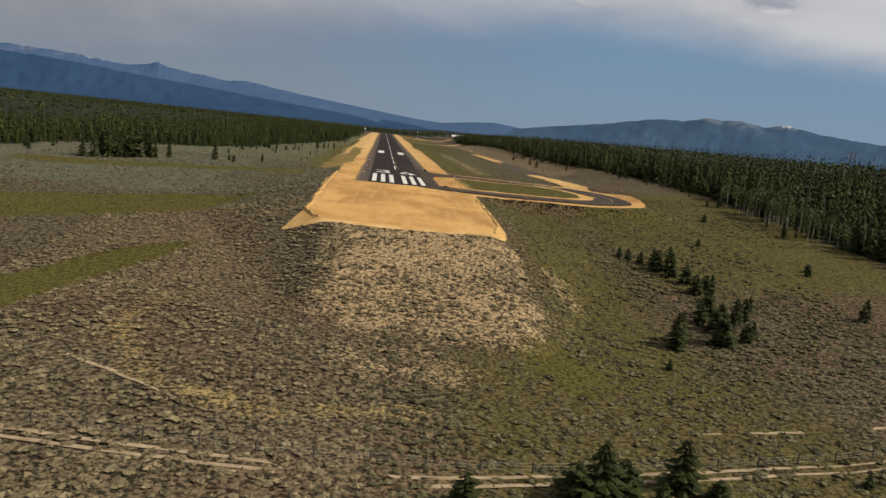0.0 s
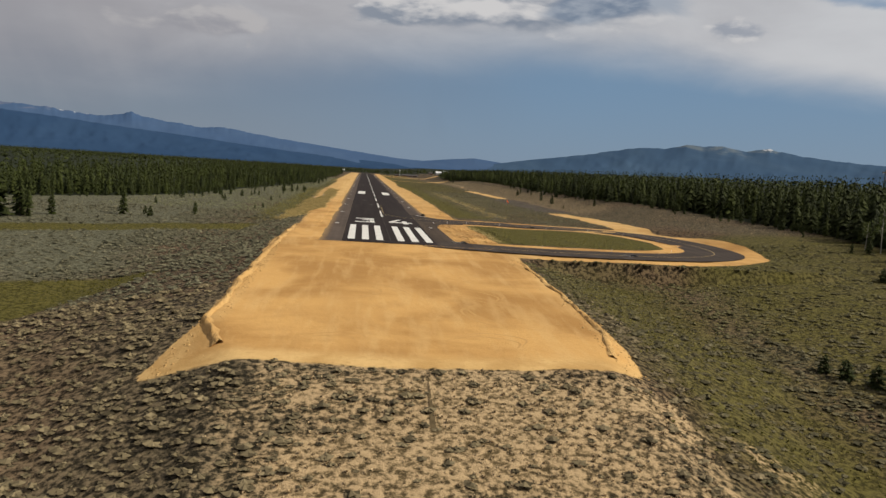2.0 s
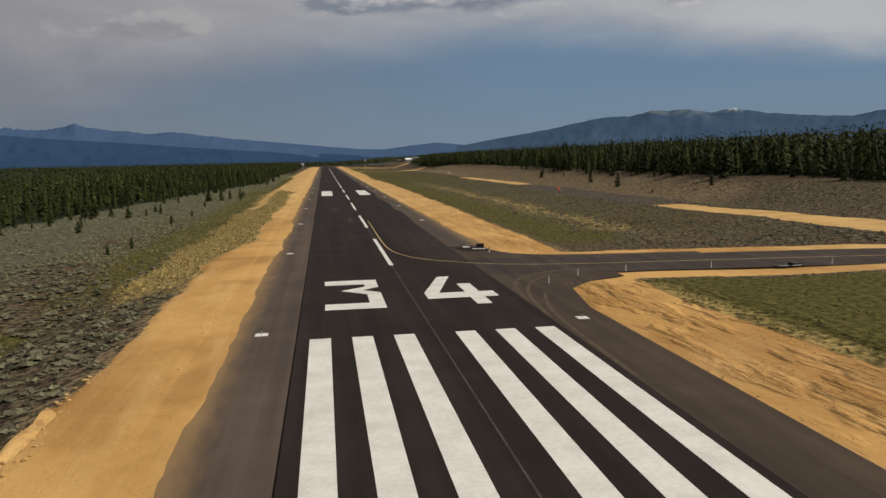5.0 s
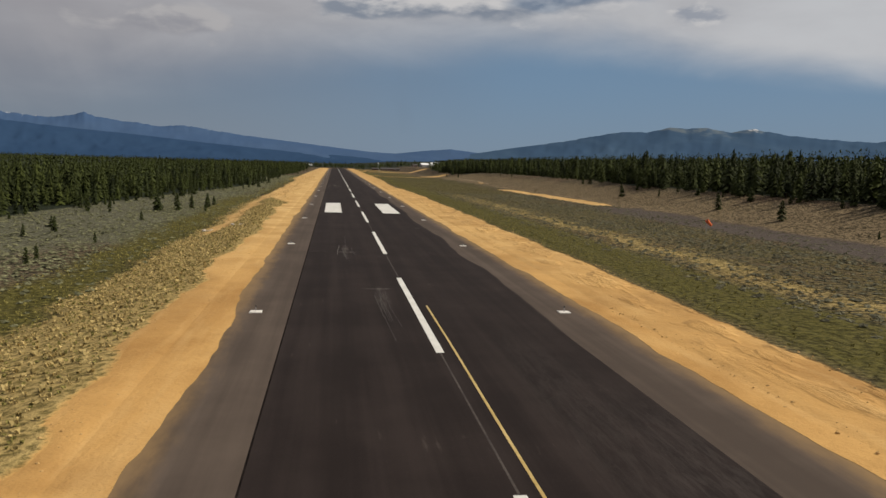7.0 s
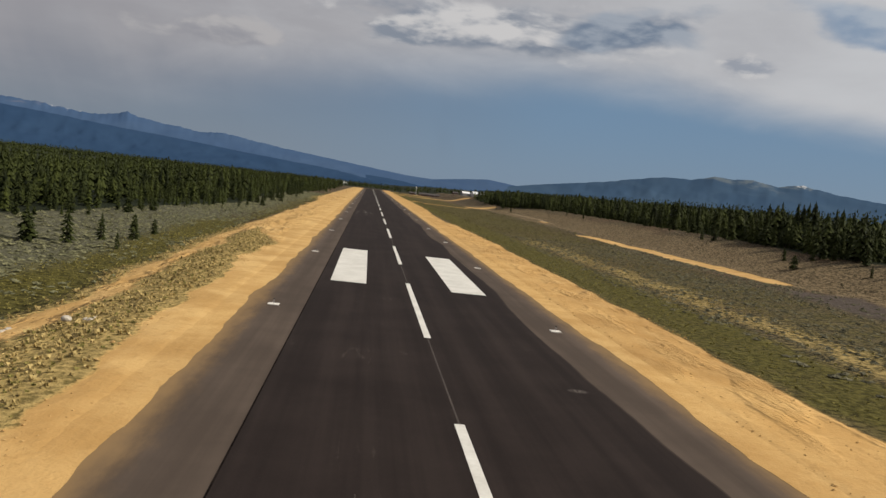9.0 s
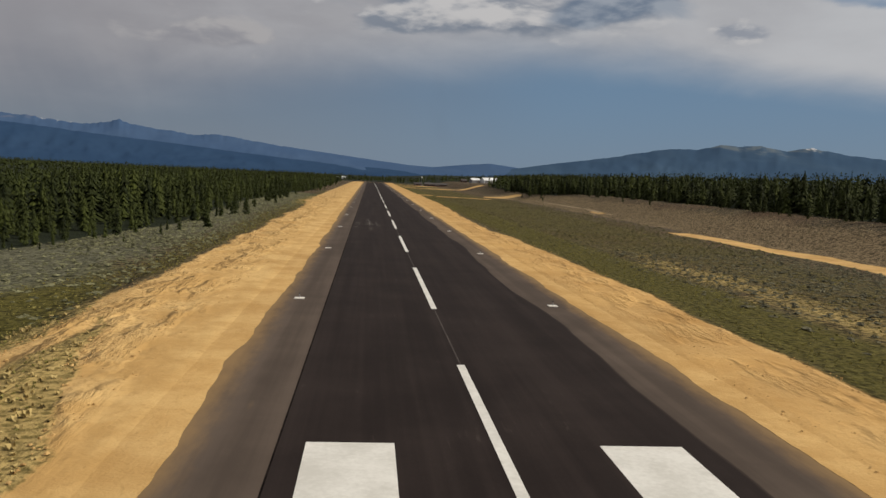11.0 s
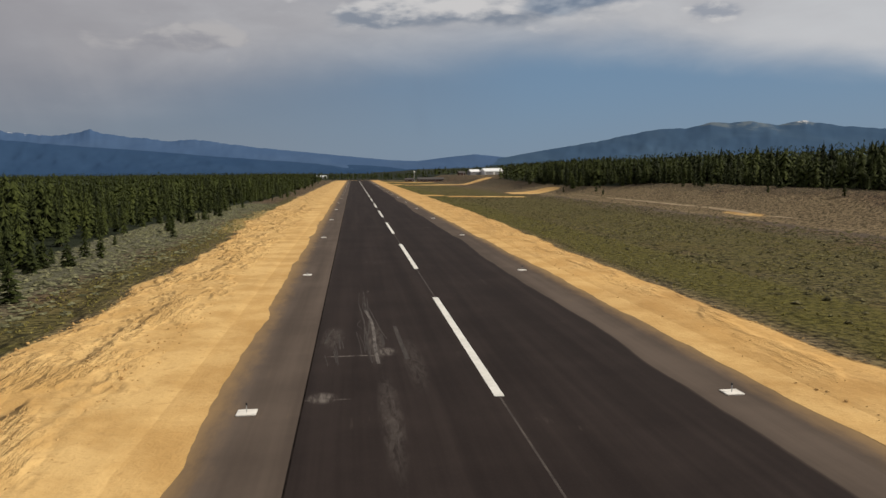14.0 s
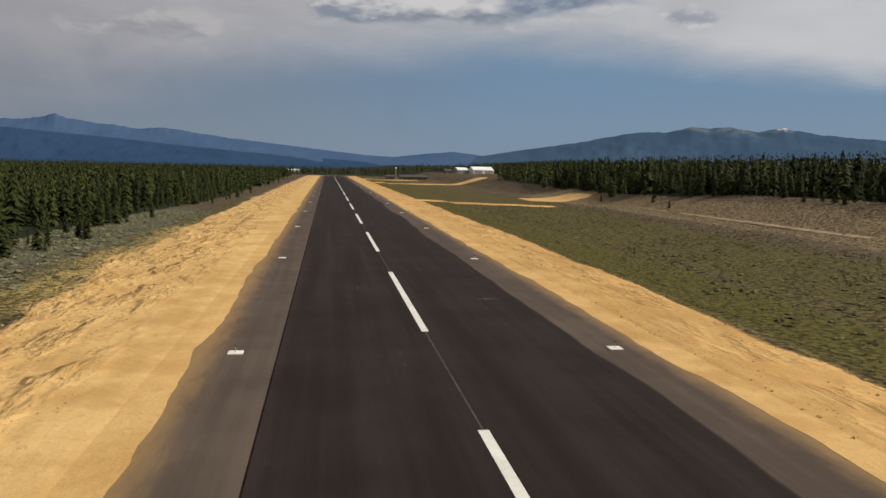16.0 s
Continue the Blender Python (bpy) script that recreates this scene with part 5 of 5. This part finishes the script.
# tall clumps standing out before the western wood
for x, y, tall in ((-128, 40, 11), (-132, 38, 9), (-124, 44, 12), (-127, 52, 12.5), (-121, 50, 8), (-117, 52, 10), (-116, 56, 12), (-111, 60, 11), (-113, 64, 12), (-108, 58, 8), (-104, 66, 7), (-86, 78, 8.6), (-136, 70, 12), (-130, 84, 12.5), (-122, 92, 11), (-140, 95, 12)):
    pine(x, y, tall, "tall dark pine standing apart from the western wood", "tall pines west", tree_rng)

# ---- aspens at the edge of the eastern wood ----
ASPEN_BARK = two_tone("pale_aspen_bark", (0.22, 0.20, 0.165), (0.40, 0.37, 0.31), 3.0, 0.85, 0.2)
ASPEN_LEAVES = foliage("aspen_leaves", (0.030, 0.042, 0.010), (0.115, 0.140, 0.036), 0.4)


def aspen_mesh(rng):
    """Pale bare stem with a few limbs, and an open crown of small leaf clumps, one metre tall."""
    bm = bmesh.new()
    lean = rng.uniform(-0.03, 0.03)
    rod(bm, (0, 0, -0.03), (lean, 0, 0.55), 0.013, 0.009, 7)
    rod(bm, (lean, 0, 0.55), (lean * 1.5, 0.01, 0.95), 0.009, 0.003, 6)
    v, f = [], []
    for j in range(9):
        a, z, reach = rng.uniform(0, 6.28), 0.42 + 0.055 * j, 0.15 * (1.1 - 0.09 * j)
        tip = (lean + reach * math.cos(a), reach * math.sin(a), z + 0.09)
        rod(bm, (lean, 0, z), tip, 0.006, 0.002, 4)
        for _ in range(26):
            c = Vector(tip) * rng.uniform(0.75, 1.0) + Vector((rng.gauss(0, 0.045), rng.gauss(0, 0.045), rng.gauss(0.03, 0.045)))
            n = len(v)
            for _ in range(3):
                v.append(tuple(c + Vector((rng.uniform(-1, 1), rng.uniform(-1, 1), rng.uniform(-1, 1))) * 0.034))
            f.append((n, n + 1, n + 2))
    stem = bpy.data.meshes.new("trunk")
    bm.to_mesh(stem)
    bm.free()
    stem.materials.append(ASPEN_BARK)
    return array_mesh("crown", np.array(v), np.array(f), [ASPEN_LEAVES], attrs={"tint": np.full(len(v), rng.uniform(0.3, 0.8))}), stem


aspen_rng = random.Random(23)
ASPENS = [aspen_mesh(aspen_rng) for _ in range(4)]
for k in range(38):
    y = aspen_rng.gauss(-16, 26)
    x = float(profile(y, FOREST_RIGHT)) + aspen_rng.uniform(-4, 4)
    root = thing("aspen_tree", "slender pale-stemmed aspen at the edge of the pine wood", "aspen tree", Matrix.Translation((x, y, ground_at(x, y) - 0.1)) @ Matrix.Rotation(aspen_rng.uniform(0, 6.28), 4, "Z"), "aspens by the eastern wood")
    tall = aspen_rng.uniform(8.5, 13)
    for nm, me in zip(("crown", "trunk"), aspen_rng.choice(ASPENS)):
        ob = new(nm, me)
        ob.parent = root
        ob.scale = (tall, tall, tall)

# ---- power line beyond the eastern wood ----
def pylon(x, y, top):
    z = ground_at(x, y)
    root = thing("power_pole", "tall two-legged power line frame above the wood", "power pole", pose(x, y, z, 0, 0, 28), group="power line")
    h = top - z
    for s in (-1, 1):
        part("leg", rod(bmesh.new(), (s * 5, 0, -0.3), (s * 5, 0, h), 0.55, 0.4), POST, root)
        part("insulator", rod(bmesh.new(), (s * 9, 0, h - 3.0), (s * 9, 0, h - 6.0), 0.25, 0.25), STEEL, root)
    part("crossarm", box(bmesh.new(), -11, 11, -0.35, 0.35, h - 3.2, h - 2.2, 0.05), POST, root)
    bm = bmesh.new()
    rod(bm, (-5, 0, h - 12), (5, 0, h - 4), 0.25, 0.25, 6)
    rod(bm, (5, 0, h - 12), (-5, 0, h - 4), 0.25, 0.25, 6)
    part("brace", bm, POST, root)


pylon(562, 607, 49)
pylon(640, 622, 50)

# ---- runway edge lights ----
def edge_light():
    root = thing("runway_light", "runway edge light on a white concrete pad", "runway light", group="runway edge lights")
    part("pad", box(bmesh.new(), -0.55, 0.55, -0.55, 0.55, 0.0, 0.07, 0.02), PALE, root, "white square concrete pad")
    part("stake", rod(bmesh.new(), (0, 0, 0.05), (0, 0, 0.50), 0.028, 0.028), STEEL, root)
    part("lamp_head", rod(bmesh.new(), (0, 0, 0.48), (0, 0, 0.60), 0.06, 0.04, 10), GLASS_DARK, root, "clear glass lamp head")
    return root


first_light = edge_light()
first_light.matrix_basis = pose(-14.6, 48.3, 0.03)
for k in range(0, 24):
    for x in (-14.6, 13.95):
        if k or x > 0:
            copy_thing(first_light, pose(x, 48.3 + 58.2 * k, 0.03))


def taxi_marker():
    root = thing("taxiway_marker", "slim taxiway edge reflector post", "edge marker", group="taxiway edge markers")
    part("base_plate", rod(bmesh.new(), (0, 0, 0), (0, 0, 0.04), 0.14, 0.12, 10), STEEL, root)
    part("post", rod(bmesh.new(), (0, 0, 0.03), (0, 0, 0.75), 0.045, 0.04), CLOTH_WHITE, root, "pale reflector post")
    part("cap", rod(bmesh.new(), (0, 0, 0.75), (0, 0, 0.80), 0.05, 0.03), STEEL, root)
    return root


first_marker = taxi_marker()
first_marker.matrix_basis = pose(16.6, 67.9, 0.028)
for x, y in ((21.7, 72.6), (28.5, 74.1), (40, 74), (56, 72.5), (70, 70), (79, 60), (84, 42), (82, 22), (74, 7), (56, 1.5), (38, 1.5)):
    copy_thing(first_marker, pose(x, y, 0.032))


# ---- low dark covers beside the pavement ----
def cover(x, y, turn):
    root = thing("drain_cover", "low black cover with white edge strips beside the shoulder", "drain cover", pose(x, y, 0.03, 0, 0, turn))
    part("plate", box(bmesh.new(), -2.0, 2.0, -0.7, 0.7, 0.0, 0.10, 0.03), RUBBER, root)
    part("hump", box(bmesh.new(), 0.2, 1.5, -0.5, 0.6, 0.10, 0.38, 0.06), RUBBER, root)
    for a, b in ((-1.8, -0.6), (0.0, 1.4)):
        part("edge_strip", box(bmesh.new(), a, b, -0.66, -0.52, 0.10, 0.125, 0.01), CLOTH_WHITE, root, "white edge strip")
    return root


# a fresh asphalt patch in the shoulder, with a low dark sign on a white pad
bm = slab([(12.2, 103.6), (12.5, 100.8), (14.6, 100.7), (16.6, 100.9), (16.7, 103.4), (16.45, 106.1), (14.0, 106.5), (11.5, 106.9)], 0.0, 0.034)
part("asphalt_patch", bm, PATCH, junction, "fresh black asphalt patch")
for k, line in enumerate(([(12.9, 106.0), (13.4, 104.0), (12.9, 102.6), (12.7, 100.9)], [(14.0, 103.2), (14.1, 102.0), (14.0, 100.9)], [(14.4, 99.6), (16.0, 98.7), (17.0, 97.4)])):
    part("patch_seam", ribbon(spline(line, 16), 0.07, 0.0365 + 0.0004 * k, 0.0), SEAM, junction, "pale cracked seam")
sign = thing("runway_sign", "low black sign box on a white concrete pad in the shoulder", "sign", pose(15.4, 103.4, 0.034, 0, 0, -14))
part("pad", box(bmesh.new(), -1.05, 1.05, -0.36, 0.36, 0.0, 0.07, 0.02), PALE, sign, "white concrete pad")
part("panel", box(bmesh.new(), -0.35, 0.85, 0.02, 0.26, 0.20, 0.86, 0.03), RUBBER, sign, "black sign box")
for lx in (-0.2, 0.7):
    part("leg", rod(bmesh.new(), (lx, 0.14, 0.06), (lx, 0.14, 0.22), 0.04, 0.04, 8), RUBBER, sign)
stake = thing("marker_stake", "short stake with dark top and white base on the shoulder", "marker stake", pose(16.1, 98.5, 0.03))
part("stake_post", rod(bmesh.new(), (0, 0, 0), (0, 0, 0.45), 0.07, 0.06, 10), CLOTH_WHITE, stake, "white lower stake")
part("stake_top", rod(bmesh.new(), (0, 0, 0.45), (0, 0, 0.85), 0.055, 0.045, 10), RUBBER, stake, "dark upper stake")
cover(17.5, 4.0, -6)
cover(50, 72.6, 4)
cover(58, -6.5, -30)


# ---- markers in the verge, wind indicator ----
def stone_pile(x, y, n, rng):
    """A low heap of pale stones in the grass."""
    root = thing("stone_pile", "low heap of pale stones in the dry grass", "stones", pose(x, y, ground_at(x, y)), group="stone heaps")
    for k in range(n):
        bm = bmesh.new()
        bmesh.ops.create_icosphere(bm, subdivisions=2, radius=1.0)
        for v in bm.verts:
            v.co *= 1 + 0.22 * noise.noise(v.co * 1.7 + Vector((k * 3.1, x, 0)))
        r = rng.uniform(0.16, 0.36)
        m = pose(rng.uniform(-1.1, 1.1), rng.uniform(-0.6, 0.6), r * 0.35, rng.uniform(0, 40), rng.uniform(0, 40), rng.uniform(0, 360))
        bm.transform(m @ Matrix.Diagonal((r * 1.2, r, r * 0.75, 1)))
        part("stone", bm, STONE, root)


stone_pile(-34.7, 268.5, 7, tree_rng)
stone_pile(-28.8, 269.8, 5, tree_rng)


def windsock(x, y):
    root = thing("windsock", "small orange windsock on a thin steel pole", "windsock", pose(x, y, ground_at(x, y)))
    part("pole", rod(bmesh.new(), (0, 0, -0.2), (0, 0, 3.2), 0.05, 0.035), STEEL, root)
    bm = bmesh.new()
    bmesh.ops.create_cone(bm, cap_ends=False, segments=14, radius1=0.46, radius2=0.26, depth=1.6, matrix=pose(0.6, 0, 2.6, 0, 135, 0))
    part("sock", bm, ORANGE, root, "orange fabric sleeve")
    bm = bmesh.new()
    rod(bm, (0.02, 0, 3.13), (0.05, 0.4, 3.13), 0.02, 0.02, 5)
    rod(bm, (0.02, 0, 3.13), (0.05, -0.4, 3.13), 0.02, 0.02, 5)
    part("hoop", bm, STEEL, root)


windsock(77.3, 262)


# ---- fence across the approach ----
fence = thing("fence", "thin wire fence on dark weathered posts", "fence")
FENCE = [(-120, -192), (-49, -208.8), (-16.5, -213), (10, -211.7), (39, -204.6), (64, -198), (140, -184)]
post_bm = rod(bmesh.new(), (0, 0, -0.3), (0, 0, 1.6), 0.12, 0.105, 7)
post_me = bpy.data.meshes.new("post")
post_bm.to_mesh(post_me)
post_bm.free()
post_me.materials.append(POST)
stations = np.arange(-118, 138, 6.6)
tops = []
for x in stations:
    y = float(profile(x, FENCE))
    z = ground_at(x, y)
    tops.append((x, y, z))
    ob = new("post", post_me)
    ob.parent = fence
    ob.matrix_basis = pose(x, y, z, tree_rng.uniform(-3, 3), tree_rng.uniform(-3, 3), 0)
for h in (0.45, 0.85, 1.25):
    bm = bmesh.new()
    for a, b in zip(tops, tops[1:]):
        rod(bm, (a[0], a[1], a[2] + h), (b[0], b[1], b[2] + h), 0.008, 0.008, 3)
    part("wire", bm, STEEL, fence)


# ---- buildings at the far end ----
def gabled(name, label, x, y, turn, w, d, eave, ridge, wall_mat, roof_mat, doors=0, windows=0):
    """A building with walls, a pitched roof with overhang, doors and windows on its south face."""
    z = ground_at(x, y)
    root = thing(name, label, "building", pose(x, y, z - 0.1, 0, 0, turn))
    bm = bmesh.new()
    box(bm, -w / 2, w / 2, -d / 2, d / 2, 0, eave)
    for s in (-1, 1):
        a = [bm.verts.new((s * w / 2, q, h)) for q, h in ((-d / 2, eave), (d / 2, eave), (0, ridge))]
        bm.faces.new(a)
    part("wall", bm, wall_mat, root)
    bm = bmesh.new()
    for s in (-1, 1):
        e = [(-w / 2 - 0.5, s * (d / 2 + 0.5), eave - 0.25), (w / 2 + 0.5, s * (d / 2 + 0.5), eave - 0.25), (w / 2 + 0.5, 0, ridge + 0.1), (-w / 2 - 0.5, 0, ridge + 0.1)]
        low = [bm.verts.new(p) for p in e]
        top = [bm.verts.new((p[0], p[1], p[2] + 0.22)) for p in e]
        bm.faces.new(low)
        bm.faces.new(top)
        for i in range(4):
            bm.faces.new((low[i], low[(i + 1) % 4], top[(i + 1) % 4], top[i]))
    bmesh.ops.recalc_face_normals(bm, faces=bm.faces)
    part("roof", bm, roof_mat, root)
    for i in range(doors):
        cx = -w / 2 + w * (i + 0.5) / doors
        part("hangar_door", box(bmesh.new(), cx - w / doors * 0.4, cx + w / doors * 0.4, -d / 2 - 0.08, -d / 2 + 0.02, 0.1, eave * 0.85, 0.03), WALL_GREY, root, "grey sliding door")
    for i in range(windows):
        cx = -w / 2 + w * (i + 0.5) / windows
        win = part("window", box(bmesh.new(), cx - 0.8, cx + 0.8, -d / 2 - 0.07, -d / 2 + 0.02, 1.0, 2.2, 0.02), CLOTH_WHITE, root, "white framed window")
        part("pane", box(bmesh.new(), cx - 0.68, cx + 0.68, -d / 2 - 0.09, -d / 2 - 0.06, 1.12, 2.08), GLASS_DARK, win, "dark glass pane")
    return root


gabled("hangar", "large white-roofed metal hangar at the field's far end", 187, 1556, 8, 27, 22, 4.8, 8.8, CLOTH_WHITE, ROOF_WHITE, doors=2)
gabled("hangar", "smaller white-roofed hangar beside the large one", 163, 1568, 8, 14, 18, 4.6, 7.6, WALL_GREY, ROOF_WHITE, doors=1)
gabled("shed", "dark timber shed beside the hangars", 143, 1552, 4, 9, 10, 3.4, 5.6, WALL_BROWN, ROOF_DARK, windows=2)
gabled("terminal_building", "low reddish-brown airfield building", 92, 1480, 0, 34, 12, 3.2, 5.4, WALL_BROWN, ROOF_DARK, windows=7)
gabled("shed", "small dark shed near the airfield building", 66, 1500, 0, 12, 8, 3.0, 4.6, WALL_BROWN, ROOF_DARK, windows=2)
gabled("warehouse", "white warehouse far beyond the runway's end", -74, 2050, 0, 26, 12, 3.6, 5.6, CLOTH_WHITE, ROOF_WHITE, doors=3)


def beacon(x, y):
    root = thing("beacon_tower", "white airfield beacon on a steel mast", "beacon", pose(x, y, ground_at(x, y)))
    bm = bmesh.new()
    for a in range(3):
        ca, sa = math.cos(a * 2.094), math.sin(a * 2.094)
        rod(bm, (1.1 * ca, 1.1 * sa, -0.2), (0.35 * ca, 0.35 * sa, 12), 0.09, 0.07, 6)
    for k in range(5):
        q = 1.1 - 0.75 * k / 5
        for a in range(3):
            rod(bm, (q * math.cos(a * 2.094), q * math.sin(a * 2.094), 2.4 * k), (q * 0.85 * math.cos((a + 1) * 2.094), q * 0.85 * math.sin((a + 1) * 2.094), 2.4 * (k + 1)), 0.04, 0.04, 5)
    part("mast", bm, STEEL, root)
    part("platform", box(bmesh.new(), -0.9, 0.9, -0.9, 0.9, 12, 12.2, 0.03), STEEL, root)
    part("lantern", rod(bmesh.new(), (0, 0, 12.2), (0, 0, 14.2), 0.85, 0.7, 12), CLOTH_WHITE, root, "white lantern housing")


beacon(70, 1470)


# ---- clods and scuffs ----
def lump(rng):
    """A rough crumb of soil about one metre across."""
    v, f = [(rng.uniform(-0.1, 0.1), rng.uniform(-0.1, 0.1), rng.uniform(0.42, 0.6))], []
    for ring, (r0, z) in enumerate(((0.34, 0.32), (0.52, -0.08))):
        for a in range(5):
            b = 6.283 * (a + 0.5 * ring) / 5 + rng.uniform(-0.25, 0.25)
            q = r0 * rng.uniform(0.7, 1.25)
            v.append((q * math.cos(b), q * math.sin(b), z * rng.uniform(0.7, 1.3)))
    for a in range(5):
        b = (a + 1) % 5
        f += [(0, 1 + a, 1 + b), (1 + a, 6 + a, 1 + b), (1 + b, 6 + a, 6 + b)]
    return np.array(v), np.array(f), np.zeros(len(f), int)


CLOD_KINDS = [lump(tree_rng) for _ in range(9)]


def clods(name, x0, x1, y0, y1, gap, seed, label, lo=0.15, hi=0.5):
    x, y, r = jittered(x0, x1, y0, y1, gap, seed)
    z = zones(x, y)
    ok = (z["sand"] > 0.3) & (r.random(x.shape) < np.clip(0.35 + 0.8 * wander(x * 6.0, y * 0.5, 5.0, seed), 0.03, 1))
    x, y = x[ok], y[ok]
    s = r.uniform(lo, hi, x.shape) * r.uniform(0.5, 1.0, x.shape)
    return scatter(name, CLOD_KINDS, np.stack([x, y, height(x, y) + np.where((y > 20) & (np.abs(x) > 18.8), 0.08, 0.0)], -1), s, s * r.uniform(0.35, 0.75, x.shape), [GROUND_CLOD], label, "clods", seed)


GROUND_CLOD = two_tone("dry_sandy_clods", (0.36, 0.215, 0.082), (0.56, 0.37, 0.155), 0.6, 0.95, 0.1)
clods("sand_clods", -38, -22, 250, 760, 0.6, 41, "loose clods of sandy soil graded along the runway verge", 0.12, 0.42)
clods("sand_clods", -27, -19, 30, 250, 0.8, 42, "loose clods of sandy soil beside the shoulder", 0.10, 0.28)
clods("sand_clods", 19, 30, 96, 760, 0.8, 43, "loose clods of sandy soil beside the eastern shoulder", 0.10, 0.32)
clods("sand_clods", 17, 30, 6, 68, 0.6, 44, "loose clods on the sandy rim of the island", 0.08, 0.24)
clods("sand_clods", -31, -24, -104, 40, 0.55, 45, "clods along the sandy brow of the fill", 0.15, 0.5)
clods("sand_clods", 24, 29, -104, -20, 0.55, 46, "clods along the sandy brow of the fill", 0.15, 0.5)
for k in range(30):
    cx, y0, spreadx, long = ((-7.2, 528, 0.9, 1.0), (-7.4, 540, 0.5, 1.0), (-9.8, 527, 0.5, 0.4), (-6.0, 205, 0.5, 0.5), (-3.0, 160, 0.5, 1.0))[k % 5]
    x0, y0, run = cx + tree_rng.gauss(0, spreadx * 0.5), y0 + tree_rng.uniform(-4, 4), tree_rng.uniform(5, 16) * long
    bm = ribbon(spline([(x0, y0), (x0 - 0.1, y0 + run * 0.4), (x0 - tree_rng.uniform(0, 0.5), y0 + run)], 10), tree_rng.uniform(0.04, 0.10), 0.0362 + 0.0003 * k, 0.0)
    part("scuff_mark", bm, CHALK, runway, "pale scuff on the asphalt")

# chalky cross where equipment stood, and hairline scrapes
strokes = [([(-11.2, 212.5), (-10, 212.45), (-8.8, 212.4)], 0.13), ([(-8.8, 212.4), (-7.9, 212.35), (-7.0, 212.1)], 0.06), ([(-6.9, 211.9), (-6.3, 211.85), (-5.7, 211.9)], 0.42), ([(-5.8, 212.0), (-5.2, 212.1), (-4.7, 212.0)], 0.10),
           ([(-6.8, 221.1), (-7.1, 213.6), (-7.1, 208.8)], 0.11), ([(-4.9, 217.6), (-4.9, 213.0), (-4.5, 208.6)], 0.09), ([(-5.7, 236), (-5.8, 226), (-5.8, 217.8)], 0.07), ([(-6.8, 217.5), (-6.3, 217.6), (-5.7, 217.7)], 0.08), ([(-6.4, 217.2), (-6.35, 216), (-6.4, 215)], 0.20), ([(-4.7, 178.0), (-3.1, 177.9), (-1.6, 178.0)], 0.09), ([(-2.9, 177.5), (-2.8, 174.8), (-3.3, 166), (-3.2, 161.8), (-2.9, 153)], 0.06), ([(-2.3, 176), (-2.4, 168), (-2.0, 158)], 0.05), ([(-8.0, 556), (-8.1, 550), (-8.0, 545)], 0.05), ([(-7.6, 553), (-7.7, 546), (-7.2, 541)], 0.06), ([(-7.0, 557), (-7.1, 556.5), (-7.3, 556.4)], 0.10), ([(-7.3, 548), (-6.9, 543), (-6.4, 536), (-6.0, 532)], 0.08),
           ([(-7.5, 545), (-7.0, 538), (-7.0, 529), (-6.9, 524)], 0.26), ([(-7.2, 541), (-7.4, 535), (-7.8, 528)], 0.10), ([(-5.1, 537), (-5.0, 532), (-4.8, 525)], 0.34), ([(-10.3, 536.5), (-10.6, 534.5), (-10.9, 531)], 0.10), ([(-10.8, 532.5), (-10.2, 533), (-9.6, 531.6), (-9.4, 529)], 0.08), ([(-6.4, 534), (-6.3, 531), (-6.4, 529)], 0.20), ([(-8.0, 540), (-8.3, 538), (-7.9, 536)], 0.06), ([(-6.0, 217.2), (-5.95, 216), (-6.0, 215)], 0.14)]
for k, (line, wide) in enumerate(strokes):
    part("scuff_mark", ribbon(spline(line, 14), wide, 0.0455 + 0.0003 * k, 0.0), CHALK_BRIGHT if k in (0, 2, 4, 14, 16) else CHALK, runway, "pale scuff on the asphalt")

# ---- set the plan to its size ----
for ob in list(scene.collection.objects):
    if ob.parent is None and ob.type in {"MESH", "EMPTY"}:
        ob.matrix_basis = Matrix.Scale(SIZE, 4) @ ob.matrix_basis
